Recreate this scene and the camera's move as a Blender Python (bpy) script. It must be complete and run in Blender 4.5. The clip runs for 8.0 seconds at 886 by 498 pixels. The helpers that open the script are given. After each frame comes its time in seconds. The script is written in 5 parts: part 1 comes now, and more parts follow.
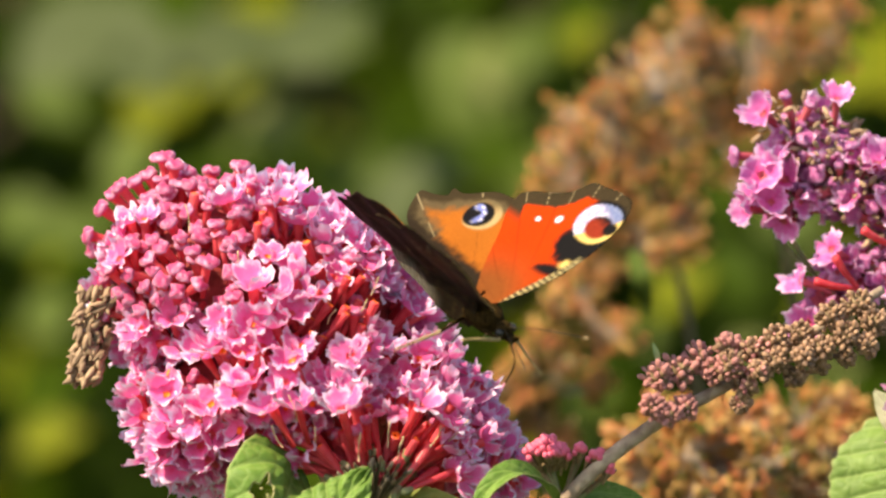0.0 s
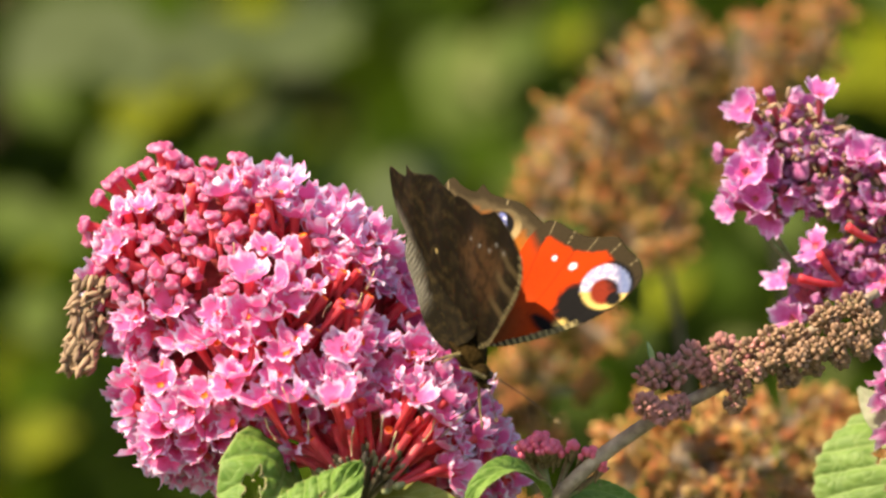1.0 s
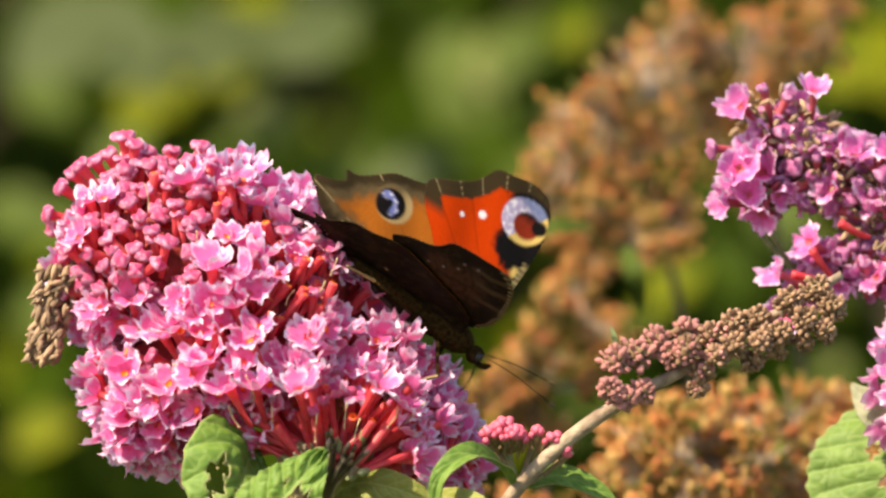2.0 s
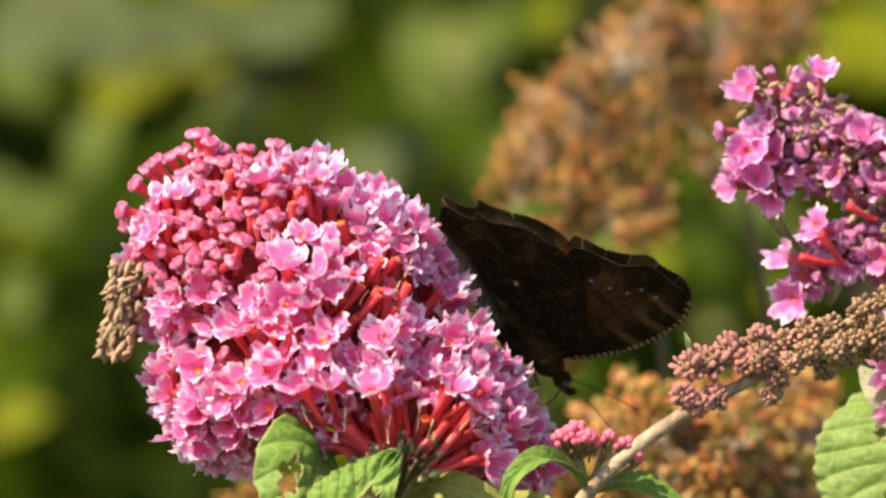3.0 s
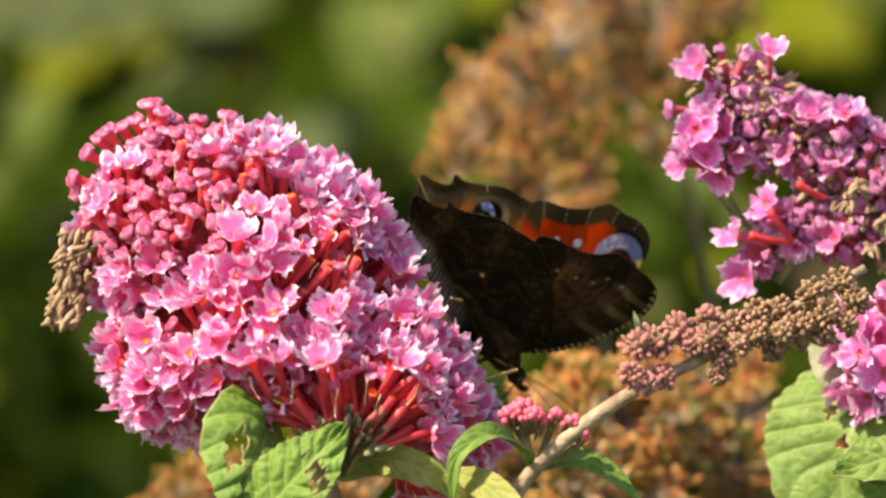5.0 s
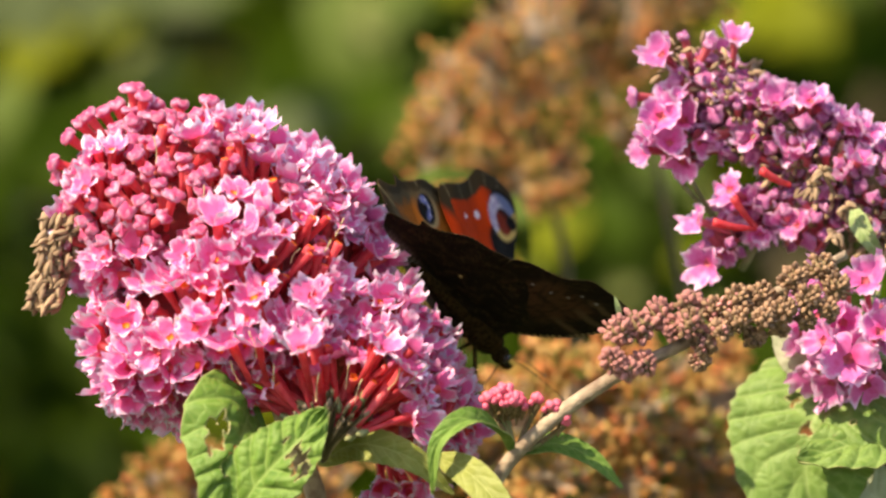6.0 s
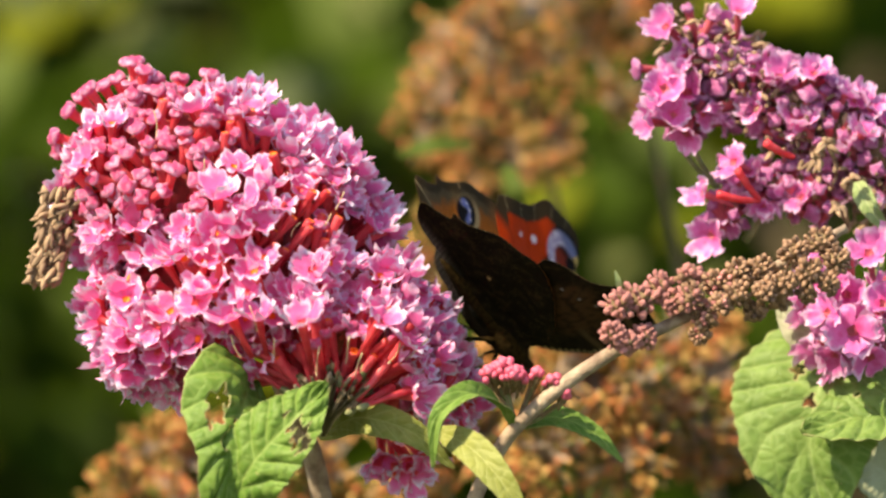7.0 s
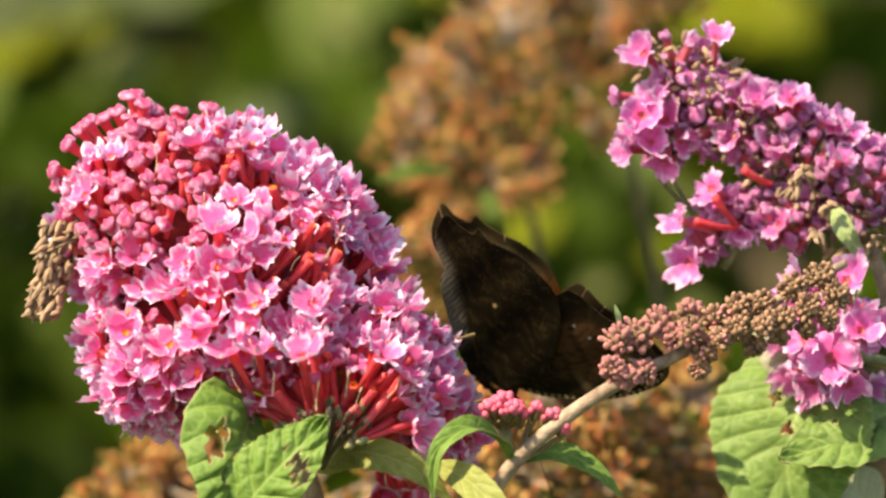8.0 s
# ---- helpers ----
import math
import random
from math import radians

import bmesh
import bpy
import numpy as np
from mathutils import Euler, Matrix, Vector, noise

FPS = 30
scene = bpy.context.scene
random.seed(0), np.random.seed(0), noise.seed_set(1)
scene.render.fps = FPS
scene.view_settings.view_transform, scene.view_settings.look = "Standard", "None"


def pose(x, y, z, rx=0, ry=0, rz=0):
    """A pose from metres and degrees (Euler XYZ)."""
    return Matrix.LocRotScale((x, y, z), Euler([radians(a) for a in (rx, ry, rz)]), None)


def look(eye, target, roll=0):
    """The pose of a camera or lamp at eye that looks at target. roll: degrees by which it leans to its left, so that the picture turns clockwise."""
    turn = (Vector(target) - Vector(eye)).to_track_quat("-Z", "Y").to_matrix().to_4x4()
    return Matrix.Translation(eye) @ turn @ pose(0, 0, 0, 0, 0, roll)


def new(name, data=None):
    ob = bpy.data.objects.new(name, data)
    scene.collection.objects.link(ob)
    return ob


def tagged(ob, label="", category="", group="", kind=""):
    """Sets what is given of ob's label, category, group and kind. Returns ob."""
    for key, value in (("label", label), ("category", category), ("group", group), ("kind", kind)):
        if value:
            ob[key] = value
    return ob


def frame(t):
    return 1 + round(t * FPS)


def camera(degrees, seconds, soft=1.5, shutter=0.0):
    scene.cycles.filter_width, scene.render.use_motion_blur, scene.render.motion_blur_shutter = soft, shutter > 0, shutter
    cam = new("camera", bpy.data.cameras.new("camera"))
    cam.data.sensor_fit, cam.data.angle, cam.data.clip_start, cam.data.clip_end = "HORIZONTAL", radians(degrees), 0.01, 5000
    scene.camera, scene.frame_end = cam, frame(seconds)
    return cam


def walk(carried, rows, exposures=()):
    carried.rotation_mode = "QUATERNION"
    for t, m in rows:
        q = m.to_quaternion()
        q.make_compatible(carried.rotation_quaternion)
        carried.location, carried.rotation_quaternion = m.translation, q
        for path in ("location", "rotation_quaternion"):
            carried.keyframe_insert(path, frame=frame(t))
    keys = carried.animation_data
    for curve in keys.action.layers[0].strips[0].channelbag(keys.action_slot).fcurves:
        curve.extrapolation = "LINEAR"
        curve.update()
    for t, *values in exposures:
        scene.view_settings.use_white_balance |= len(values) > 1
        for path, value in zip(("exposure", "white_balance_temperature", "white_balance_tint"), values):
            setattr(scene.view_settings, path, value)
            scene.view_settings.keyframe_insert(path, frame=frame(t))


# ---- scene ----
EYE = (0.0, -1.2, 1.3)
cam = camera(7.476, 8.0, soft=2.5)
cam.data.dof.use_dof = True
cam.data.dof.focus_distance = 1.187
cam.data.dof.aperture_fstop = 15.0
walk(cam, [
    (0, pose(*EYE, 90.2556, 0, 0.3249)),
    (0.3, pose(*EYE, 90.3132, 0, 0.3594)),
    (0.5, pose(*EYE, 90.2969, 0, 0.2263)),
    (1, pose(*EYE, 90.2603, 0, 0.2360)),
    (2.3, pose(*EYE, 90.1859, 0, 0.2702)),
    (2.5, pose(*EYE, 90.1240, 0, 0.2702)),
    (2.7, pose(*EYE, 90.1241, 0, 0.3663)),
    (3, pose(*EYE, 90.0974, 0, 0.0488)),
    (3.5, pose(*EYE, 90.0000, 0, 0.0000)),
    (4, pose(*EYE, 89.9755, 0, -0.1654)),
    (4.5, pose(*EYE, 89.9391, 0, -0.3430)),
    (5.8, pose(*EYE, 89.8148, 0, -0.6370)),
    (6, pose(*EYE, 89.7931, 0, -0.7007)),
    (6.2, pose(*EYE, 89.7141, 0, -0.7843)),
    (6.5, pose(*EYE, 89.5765, 0, -0.8493)),
    (6.8, pose(*EYE, 89.5515, 0, -0.7514)),
    (7, pose(*EYE, 89.5377, 0, -0.7420)),
    (7.2, pose(*EYE, 89.4929, 0, -0.8054)),
    (7.5, pose(*EYE, 89.4743, 0, -0.8347)),
    (8, pose(*EYE, 89.7518, 0, -0.9199)),
], exposures=((0, 1.18, 7900, 7), (8, 1.20, 8100, 7)))

# ---- light ----
TO_SUN = Vector((-0.54, -0.42, 0.73)).normalized()
world = bpy.data.worlds.new("sky")
scene.world = world
world.use_nodes = True
sky = world.node_tree.nodes.new("ShaderNodeTexSky")
sky.sky_type, sky.sun_disc = "NISHITA", False
sky.sun_elevation = math.asin(TO_SUN.z)
sky.sun_rotation = math.atan2(TO_SUN.x, TO_SUN.y)
world.node_tree.links.new(sky.outputs[0], world.node_tree.nodes["Background"].inputs[0])
world.node_tree.nodes["Background"].inputs[1].default_value = 0.12
sun_data = bpy.data.lights.new("sun", "SUN")
sun_data.energy, sun_data.angle, sun_data.color = 4.1, radians(0.53), (1.0, 0.91, 0.73)
sun = new("sun", sun_data)
sun.matrix_world = look(TO_SUN * 20, (0, 0, 0))


# ---- materials ----
def nodes_of(name):
    m = bpy.data.materials.new(name)
    m.use_nodes = True
    nt = m.node_tree
    return m, nt, nt.nodes["Principled BSDF"], nt.nodes["Material Output"]


def ramp(nt, fac, stops):
    r = nt.nodes.new("ShaderNodeValToRGB")
    while len(r.color_ramp.elements) < len(stops):
        r.color_ramp.elements.new(0.5)
    for e, (p, c) in zip(r.color_ramp.elements, stops):
        e.position, e.color = p, (*c, 1)
    nt.links.new(fac, r.inputs[0])
    return r.outputs[0]


def noise_fac(nt, scale, detail=4.0, coords="Object"):
    tc = nt.nodes.new("ShaderNodeTexCoord")
    n = nt.nodes.new("ShaderNodeTexNoise")
    n.inputs["Scale"].default_value, n.inputs["Detail"].default_value = scale, detail
    nt.links.new(tc.outputs[coords], n.inputs["Vector"])
    return n.outputs["Fac"]


def mix(nt, fac, a, b, mode="MIX"):
    m = nt.nodes.new("ShaderNodeMix")
    m.data_type, m.blend_type = "RGBA", mode
    for socket, value in ((m.inputs[0], fac), (m.inputs[6], a), (m.inputs[7], b)):
        if isinstance(value, (int, float)):
            socket.default_value = value
        elif isinstance(value, tuple):
            socket.default_value = (*value, 1)
        else:
            nt.links.new(value, socket)
    return m.outputs[2]


def bump(nt, bsdf, fac, strength, distance):
    b = nt.nodes.new("ShaderNodeBump")
    b.inputs["Strength"].default_value, b.inputs["Distance"].default_value = strength, distance
    nt.links.new(fac, b.inputs["Height"])
    nt.links.new(b.outputs[0], bsdf.inputs["Normal"])


def thin(nt, bsdf, out, colour, share):
    """Light that shines through a leaf, petal or wing."""
    t = nt.nodes.new("ShaderNodeBsdfTranslucent")
    m = nt.nodes.new("ShaderNodeMixShader")
    m.inputs[0].default_value = share
    if isinstance(colour, tuple):
        t.inputs[0].default_value = (*colour, 1)
    else:
        nt.links.new(colour, t.inputs[0])
    nt.links.new(bsdf.outputs[0], m.inputs[1])
    nt.links.new(t.outputs[0], m.inputs[2])
    nt.links.new(m.outputs[0], out.inputs[0])


def random_fac(nt, island=False):
    if island:
        return nt.nodes.new("ShaderNodeNewGeometry").outputs["Random Per Island"]
    return nt.nodes.new("ShaderNodeObjectInfo").outputs["Random"]


def plain(name, low, high, rough=0.6, scale=900.0, island=None, share=0.0, relief=0.0, spec=0.4, fine=None):
    """Two tones mixed by noise and, where asked, by piece."""
    m, nt, p, out = nodes_of(name)
    fac = noise_fac(nt, scale)
    col = ramp(nt, fac, [(0.3, low), (0.7, high)])
    if island is not None:
        col2 = ramp(nt, random_fac(nt, island), [(0.0, tuple(v * 0.62 for v in low)), (1.0, tuple(min(1, v * 1.25) for v in high))])
        col = mix(nt, 0.55, col, col2)
    nt.links.new(col, p.inputs["Base Color"])
    p.inputs["Roughness"].default_value = rough
    p.inputs["Specular IOR Level"].default_value = spec
    if relief:
        bump(nt, p, noise_fac(nt, fine or scale * 3), 0.6, relief)
    if share:
        thin(nt, p, out, col, share)
    return m


def petal_material(name, deep, mid, rim):
    m, nt, p, out = nodes_of(name)
    a = nt.nodes.new("ShaderNodeAttribute")
    a.attribute_name = "edge"
    wobble = nt.nodes.new("ShaderNodeMath")
    wobble.operation = "MULTIPLY_ADD"
    nt.links.new(noise_fac(nt, 620.0), wobble.inputs[0])
    wobble.inputs[1].default_value = 0.75
    nt.links.new(a.outputs["Fac"], wobble.inputs[2])
    col = ramp(nt, wobble.outputs[0], [(0.30, deep), (0.52, mid), (0.74, mid), (0.98, tuple(0.30 * a + 0.70 * b for a, b in zip(rim, mid)))])
    # paler petal edges, with sun and sky glints put into the rim colour
    glint = ramp(nt, noise_fac(nt, 380.0, 4.0), [(0.42, (0, 0, 0)), (0.54, (1, 1, 1))])
    pale = ramp(nt, wobble.outputs[0], [(0.66, (0, 0, 0)), (0.98, (1, 1, 1))])
    col = mix(nt, mix(nt, 1.0, glint, pale, "MULTIPLY"), col, rim)
    tone = ramp(nt, random_fac(nt), [(0.0, (0.80, 0.72, 0.80)), (0.5, (1.0, 0.95, 1.0)), (1.0, (1.0, 1.0, 1.0))])
    col = mix(nt, 1.0, col, tone, "MULTIPLY")
    nt.links.new(col, p.inputs["Base Color"])
    p.inputs["Roughness"].default_value = 0.42
    p.inputs["Sheen Weight"].default_value = 0.25
    bump(nt, p, noise_fac(nt, 2600.0), 0.35, 0.0003)
    thin(nt, p, out, col, 0.36)
    return m


def leaf_material(name, low, high, vein, share=0.3):
    m, nt, p, out = nodes_of(name)
    a = nt.nodes.new("ShaderNodeAttribute")
    a.attribute_name = "edge"
    col = ramp(nt, noise_fac(nt, 220.0, 6.0), [(0.3, low), (0.7, high)])
    col = mix(nt, ramp(nt, a.outputs["Fac"], [(0.0, (1, 1, 1)), (0.35, (0, 0, 0))]), col, vein)
    spots = ramp(nt, noise_fac(nt, 480.0, 3.0), [(0.70, (0, 0, 0)), (0.76, (1, 1, 1))])
    col = mix(nt, spots, col, (0.30, 0.26, 0.12))
    worn = nt.nodes.new("ShaderNodeAttribute")
    worn.attribute_name = "worn"
    col = mix(nt, worn.outputs["Fac"], col, (0.42, 0.36, 0.20))
    tc = nt.nodes.new("ShaderNodeTexCoord")
    net = nt.nodes.new("ShaderNodeTexVoronoi")
    net.feature = "DISTANCE_TO_EDGE"
    net.inputs["Scale"].default_value = 420.0
    nt.links.new(tc.outputs["Object"], net.inputs["Vector"])
    cells = ramp(nt, net.outputs["Distance"], [(0.0, (0, 0, 0)), (0.22, (1, 1, 1))])
    col = mix(nt, 0.36, col, mix(nt, cells, vein, col))
    nt.links.new(col, p.inputs["Base Color"])
    p.inputs["Roughness"].default_value = 0.55
    p.inputs["Specular IOR Level"].default_value = 0.3
    both = nt.nodes.new("ShaderNodeMath")
    both.operation = "MULTIPLY_ADD"
    nt.links.new(noise_fac(nt, 1500.0), both.inputs[0])
    both.inputs[1].default_value = 0.5
    nt.links.new(cells, both.inputs[2])
    bump(nt, p, both.outputs[0], 0.35, 0.00025)
    thin(nt, p, out, col, share)
    return m


def wing_material(name, gloss, share):
    m, nt, p, out = nodes_of(name)
    a = nt.nodes.new("ShaderNodeAttribute")
    a.attribute_name = "scales"
    grain = ramp(nt, noise_fac(nt, 5200.0, 2.0), [(0.25, (0.72, 0.72, 0.72)), (0.75, (1.15, 1.15, 1.15))])
    col = mix(nt, 1.0, a.outputs["Color"], grain, "MULTIPLY")
    nt.links.new(col, p.inputs["Base Color"])
    p.inputs["Roughness"].default_value = gloss
    p.inputs["Specular IOR Level"].default_value = 0.06
    bump(nt, p, noise_fac(nt, 4200.0, 2.0), 0.4, 0.0002)
    thin(nt, p, out, col, share)
    return m


PETAL = petal_material("petal_pink", (0.86, 0.065, 0.24), (0.88, 0.162, 0.475), (0.83, 0.77, 0.98))
PETAL_FAR = petal_material("petal_lilac_pink", (0.66, 0.05, 0.26), (0.74, 0.165, 0.51), (0.86, 0.64, 0.88))
TUBE = plain("corolla_tube_crimson", (0.80, 0.035, 0.075), (0.95, 0.16, 0.20), 0.36, 700, island=False, share=0.45)
THROAT = plain("throat_orange", (0.90, 0.11, 0.012), (0.95, 0.23, 0.025), 0.5)
BUD = petal_material("bud_rose", (0.60, 0.022, 0.12), (0.67, 0.075, 0.25), (0.85, 0.58, 0.82))
BUD_FAR = petal_material("bud_dusky_lilac", (0.38, 0.045, 0.19), (0.50, 0.12, 0.36), (0.72, 0.44, 0.68))
TUBE_FAR = plain("corolla_tube_dusky", (0.50, 0.05, 0.10), (0.70, 0.17, 0.22), 0.5, 700, island=False, share=0.3)
STYLE = plain("style_straw", (0.42, 0.30, 0.16), (0.72, 0.56, 0.36), 0.6)
CALYX = plain("calyx_brown", (0.13, 0.080, 0.042), (0.29, 0.20, 0.115), 0.7)
# filler behind the tubes; dark red puts the gaps' shade into its colour
CORE = plain("flower_filler_shade", (0.16, 0.02, 0.02), (0.40, 0.04, 0.05), 0.7, 300, relief=0.0006)
STEM = plain("stem_downy_beige", (0.19, 0.125, 0.095), (0.44, 0.34, 0.26), 0.85, 420, relief=0.0006)
STEM_GREEN = plain("stem_green", (0.13, 0.15, 0.06), (0.26, 0.26, 0.13), 0.7, 400, relief=0.0003)
DRY = plain("dry_capsule_tan", (0.13, 0.075, 0.048), (0.40, 0.27, 0.18), 0.75, 600, island=True, relief=0.0003)
SPIKE_PINK = plain("spike_bud_pink", (0.28, 0.07, 0.08), (0.62, 0.29, 0.28), 0.5, 600, island=True, relief=0.0003)
SPIKE_BROWN = plain("spike_bud_brown", (0.08, 0.038, 0.024), (0.41, 0.24, 0.155), 0.55, 600, island=True, relief=0.0003)
CLUSTER = plain("cluster_bud_crimson", (0.56, 0.040, 0.12), (0.76, 0.17, 0.27), 0.5, 600, island=True)
def seed_material():
    """Withered petals: olive, rust, dull pink and straw, from piece to piece."""
    m, nt, p, out = nodes_of("spent_flower_rust")
    col = ramp(nt, random_fac(nt, True), [(0.0, (0.12, 0.16, 0.035)), (0.33, (0.29, 0.175, 0.055)), (0.6, (0.56, 0.23, 0.075)), (0.8, (0.60, 0.19, 0.10)), (1.0, (0.68, 0.42, 0.17))])
    grain = ramp(nt, noise_fac(nt, 250.0), [(0.3, (0.7, 0.7, 0.7)), (0.7, (1.1, 1.1, 1.1))])
    col = mix(nt, 1.0, col, grain, "MULTIPLY")
    nt.links.new(col, p.inputs["Base Color"])
    p.inputs["Roughness"].default_value, p.inputs["Specular IOR Level"].default_value = 0.85, 0.1
    thin(nt, p, out, col, 0.15)
    return m


SEED = seed_material()
SEED_PALE = plain("spent_flower_straw", (0.46, 0.25, 0.09), (0.68, 0.44, 0.18), 0.85, 250, island=True, spec=0.1)
LEAF = leaf_material("leaf_green", (0.088, 0.185, 0.028), (0.175, 0.300, 0.056), (0.27, 0.38, 0.11))
LEAF_OLIVE = leaf_material("leaf_olive", (0.20, 0.23, 0.045), (0.33, 0.35, 0.09), (0.40, 0.42, 0.16))
LEAF_PALE = leaf_material("leaf_grey_green", (0.20, 0.28, 0.10), (0.32, 0.42, 0.18), (0.44, 0.50, 0.28))
LEAF_BROAD = leaf_material("leaf_soft_green", (0.105, 0.195, 0.040), (0.190, 0.305, 0.074), (0.29, 0.40, 0.14))
LEAF_LIGHT = leaf_material("leaf_downy_underside", (0.42, 0.46, 0.30), (0.58, 0.60, 0.44), (0.60, 0.62, 0.48))
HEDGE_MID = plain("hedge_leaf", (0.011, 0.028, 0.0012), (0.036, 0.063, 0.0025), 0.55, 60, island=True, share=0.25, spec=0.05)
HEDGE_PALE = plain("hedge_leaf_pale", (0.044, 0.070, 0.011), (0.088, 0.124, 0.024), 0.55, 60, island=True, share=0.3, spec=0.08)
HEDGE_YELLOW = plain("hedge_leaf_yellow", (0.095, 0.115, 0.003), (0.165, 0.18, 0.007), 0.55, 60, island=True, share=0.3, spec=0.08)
# brighter copy of the leaf colour, sunlight put into it
HEDGE_LIT = plain("hedge_leaf_painted_sun", (0.085, 0.105, 0.022), (0.165, 0.185, 0.055), 0.5, 60, island=True, share=0.3, spec=0.15)
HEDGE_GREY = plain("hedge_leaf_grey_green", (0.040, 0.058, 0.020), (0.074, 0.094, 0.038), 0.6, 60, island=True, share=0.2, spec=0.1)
TWIG = plain("hedge_twig", (0.05, 0.035, 0.02), (0.12, 0.09, 0.05), 0.8, 100)
SOIL = plain("garden_soil_grass", (0.03, 0.045, 0.015), (0.07, 0.09, 0.03), 0.9, 6, relief=0.02, fine=40)
WING_UPPER = wing_material("wing_upper_scales", 0.65, 0.22)
WING_UNDER = wing_material("wing_under_scales", 0.75, 0.04)
FUR = plain("insect_fur_brown", (0.010, 0.006, 0.002), (0.045, 0.027, 0.009), 0.9, 1500, relief=0.0004, spec=0.03)
LIMB = plain("insect_leg", (0.24, 0.17, 0.07), (0.46, 0.34, 0.16), 0.5)
HORN = plain("antenna_dark", (0.015, 0.011, 0.007), (0.05, 0.035, 0.02), 0.6, spec=0.1)
CLUB = plain("antenna_club_tip", (0.05, 0.035, 0.015), (0.16, 0.10, 0.04), 0.4)
EYE_DARK = plain("insect_eye", (0.012, 0.01, 0.008), (0.03, 0.025, 0.02), 0.2)


# ---- building helpers ----
def P(h, v, d=0.0):
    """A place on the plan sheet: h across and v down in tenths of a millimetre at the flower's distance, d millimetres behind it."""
    y = d / 1000
    k = 1e-4 * (1.2 + y) / 1.2
    return Vector(((h - 784) * k, y, 1.3 + (441 - v) * k))


def shape(name, verts, faces, mats, index=None, smooth=True, attrs=None):
    me = bpy.data.meshes.new(name)
    me.from_pydata([tuple(v) for v in verts], [], [tuple(f) for f in faces])
    for m in mats:
        me.materials.append(m)
    if index is not None:
        me.polygons.foreach_set("material_index", np.asarray(index, dtype=np.int32))
    if smooth:
        me.polygons.foreach_set("use_smooth", np.ones(len(me.polygons), dtype=bool))
    for key, values in (attrs or {}).items():
        arr = np.asarray(values, dtype=np.float32)
        if arr.ndim == 1:
            me.attributes.new(key, "FLOAT", "POINT").data.foreach_set("value", arr)
        else:
            me.attributes.new(key, "FLOAT_COLOR", "POINT").data.foreach_set("color", arr.ravel())
    me.update()
    return me


def part(name, me, parent, label="", m=None, kind=""):
    ob = new(name, me)
    ob.parent = parent
    if m is not None:
        ob.matrix_basis = m
    return tagged(ob, label, kind=kind)


def join(pieces):
    """One list of vertices and faces, with material numbers, out of several."""
    verts, faces, index = [], [], []
    for v, f, i in pieces:
        n = len(verts)
        verts += [tuple(p) for p in v]
        faces += [tuple(a + n for a in face) for face in f]
        index += [i] * len(f)
    return verts, faces, index


def pipe(points, radii, sides=8, caps=True):
    pts = [Vector(p) for p in points]
    verts, faces = [], []
    ref = Vector((0.31, 0.87, 0.39))
    for i, p in enumerate(pts):
        t = (pts[min(i + 1, len(pts) - 1)] - pts[max(i - 1, 0)]).normalized()
        a = t.cross(ref).normalized()
        b = t.cross(a)
        r = radii[i] if isinstance(radii, (list, tuple)) else radii
        verts += [p + (a * math.cos(2 * math.pi * k / sides) + b * math.sin(2 * math.pi * k / sides)) * r for k in range(sides)]
    for i in range(len(pts) - 1):
        for k in range(sides):
            j = (k + 1) % sides
            faces.append((i * sides + k, i * sides + j, (i + 1) * sides + j, (i + 1) * sides + k))
    if caps:
        faces.append(tuple(range(sides)))
        faces.append(tuple(range((len(pts) - 1) * sides, len(pts) * sides)))
    return verts, faces


def bend(points, steps):
    """A smooth line through the points."""
    pts = [Vector(p) for p in points]
    n = len(pts)
    d = [max((pts[i + 1] - pts[i]).length, 1e-9) for i in range(n - 1)]
    tan = []
    for i in range(n):
        if i == 0:
            tan.append((pts[1] - pts[0]) / d[0])
        elif i == n - 1:
            tan.append((pts[-1] - pts[-2]) / d[-1])
        else:
            tan.append(((pts[i] - pts[i - 1]) / d[i - 1] * d[i] + (pts[i + 1] - pts[i]) / d[i] * d[i - 1]) / (d[i - 1] + d[i]))
    out = []
    for i in range(n - 1):
        for s in range(steps):
            t = s / steps
            a, b = 2 * t ** 3 - 3 * t * t + 1, t ** 3 - 2 * t * t + t
            out.append(pts[i] * a + tan[i] * d[i] * b + pts[i + 1] * (1 - a) + tan[i + 1] * d[i] * (t ** 3 - t * t))
    return out + [pts[-1]]


def lathe(profile, sides=8, lobes=0, depth=0.0):
    verts, faces = [], []
    for z, r in profile:
        for k in range(sides):
            a = 2 * math.pi * k / sides
            q = r * (1 + depth * math.cos(lobes * a))
            verts.append((q * math.cos(a), q * math.sin(a), z))
    for i in range(len(profile) - 1):
        for k in range(sides):
            j = (k + 1) % sides
            faces.append((i * sides + k, i * sides + j, (i + 1) * sides + j, (i + 1) * sides + k))
    faces.append(tuple(reversed(range(sides))))
    faces.append(tuple(range((len(profile) - 1) * sides, len(profile) * sides)))
    return verts, faces


def aim(at, way, spin=0.0, size=1.0):
    """A pose at a place with its z axis along way."""
    q = Vector(way).to_track_quat("Z", "Y")
    return Matrix.Translation(at) @ q.to_matrix().to_4x4() @ Matrix.Rotation(spin, 4, "Z") @ Matrix.Scale(size, 4)


def moved(vf, m):
    return [m @ Vector(v) for v in vf[0]], vf[1]


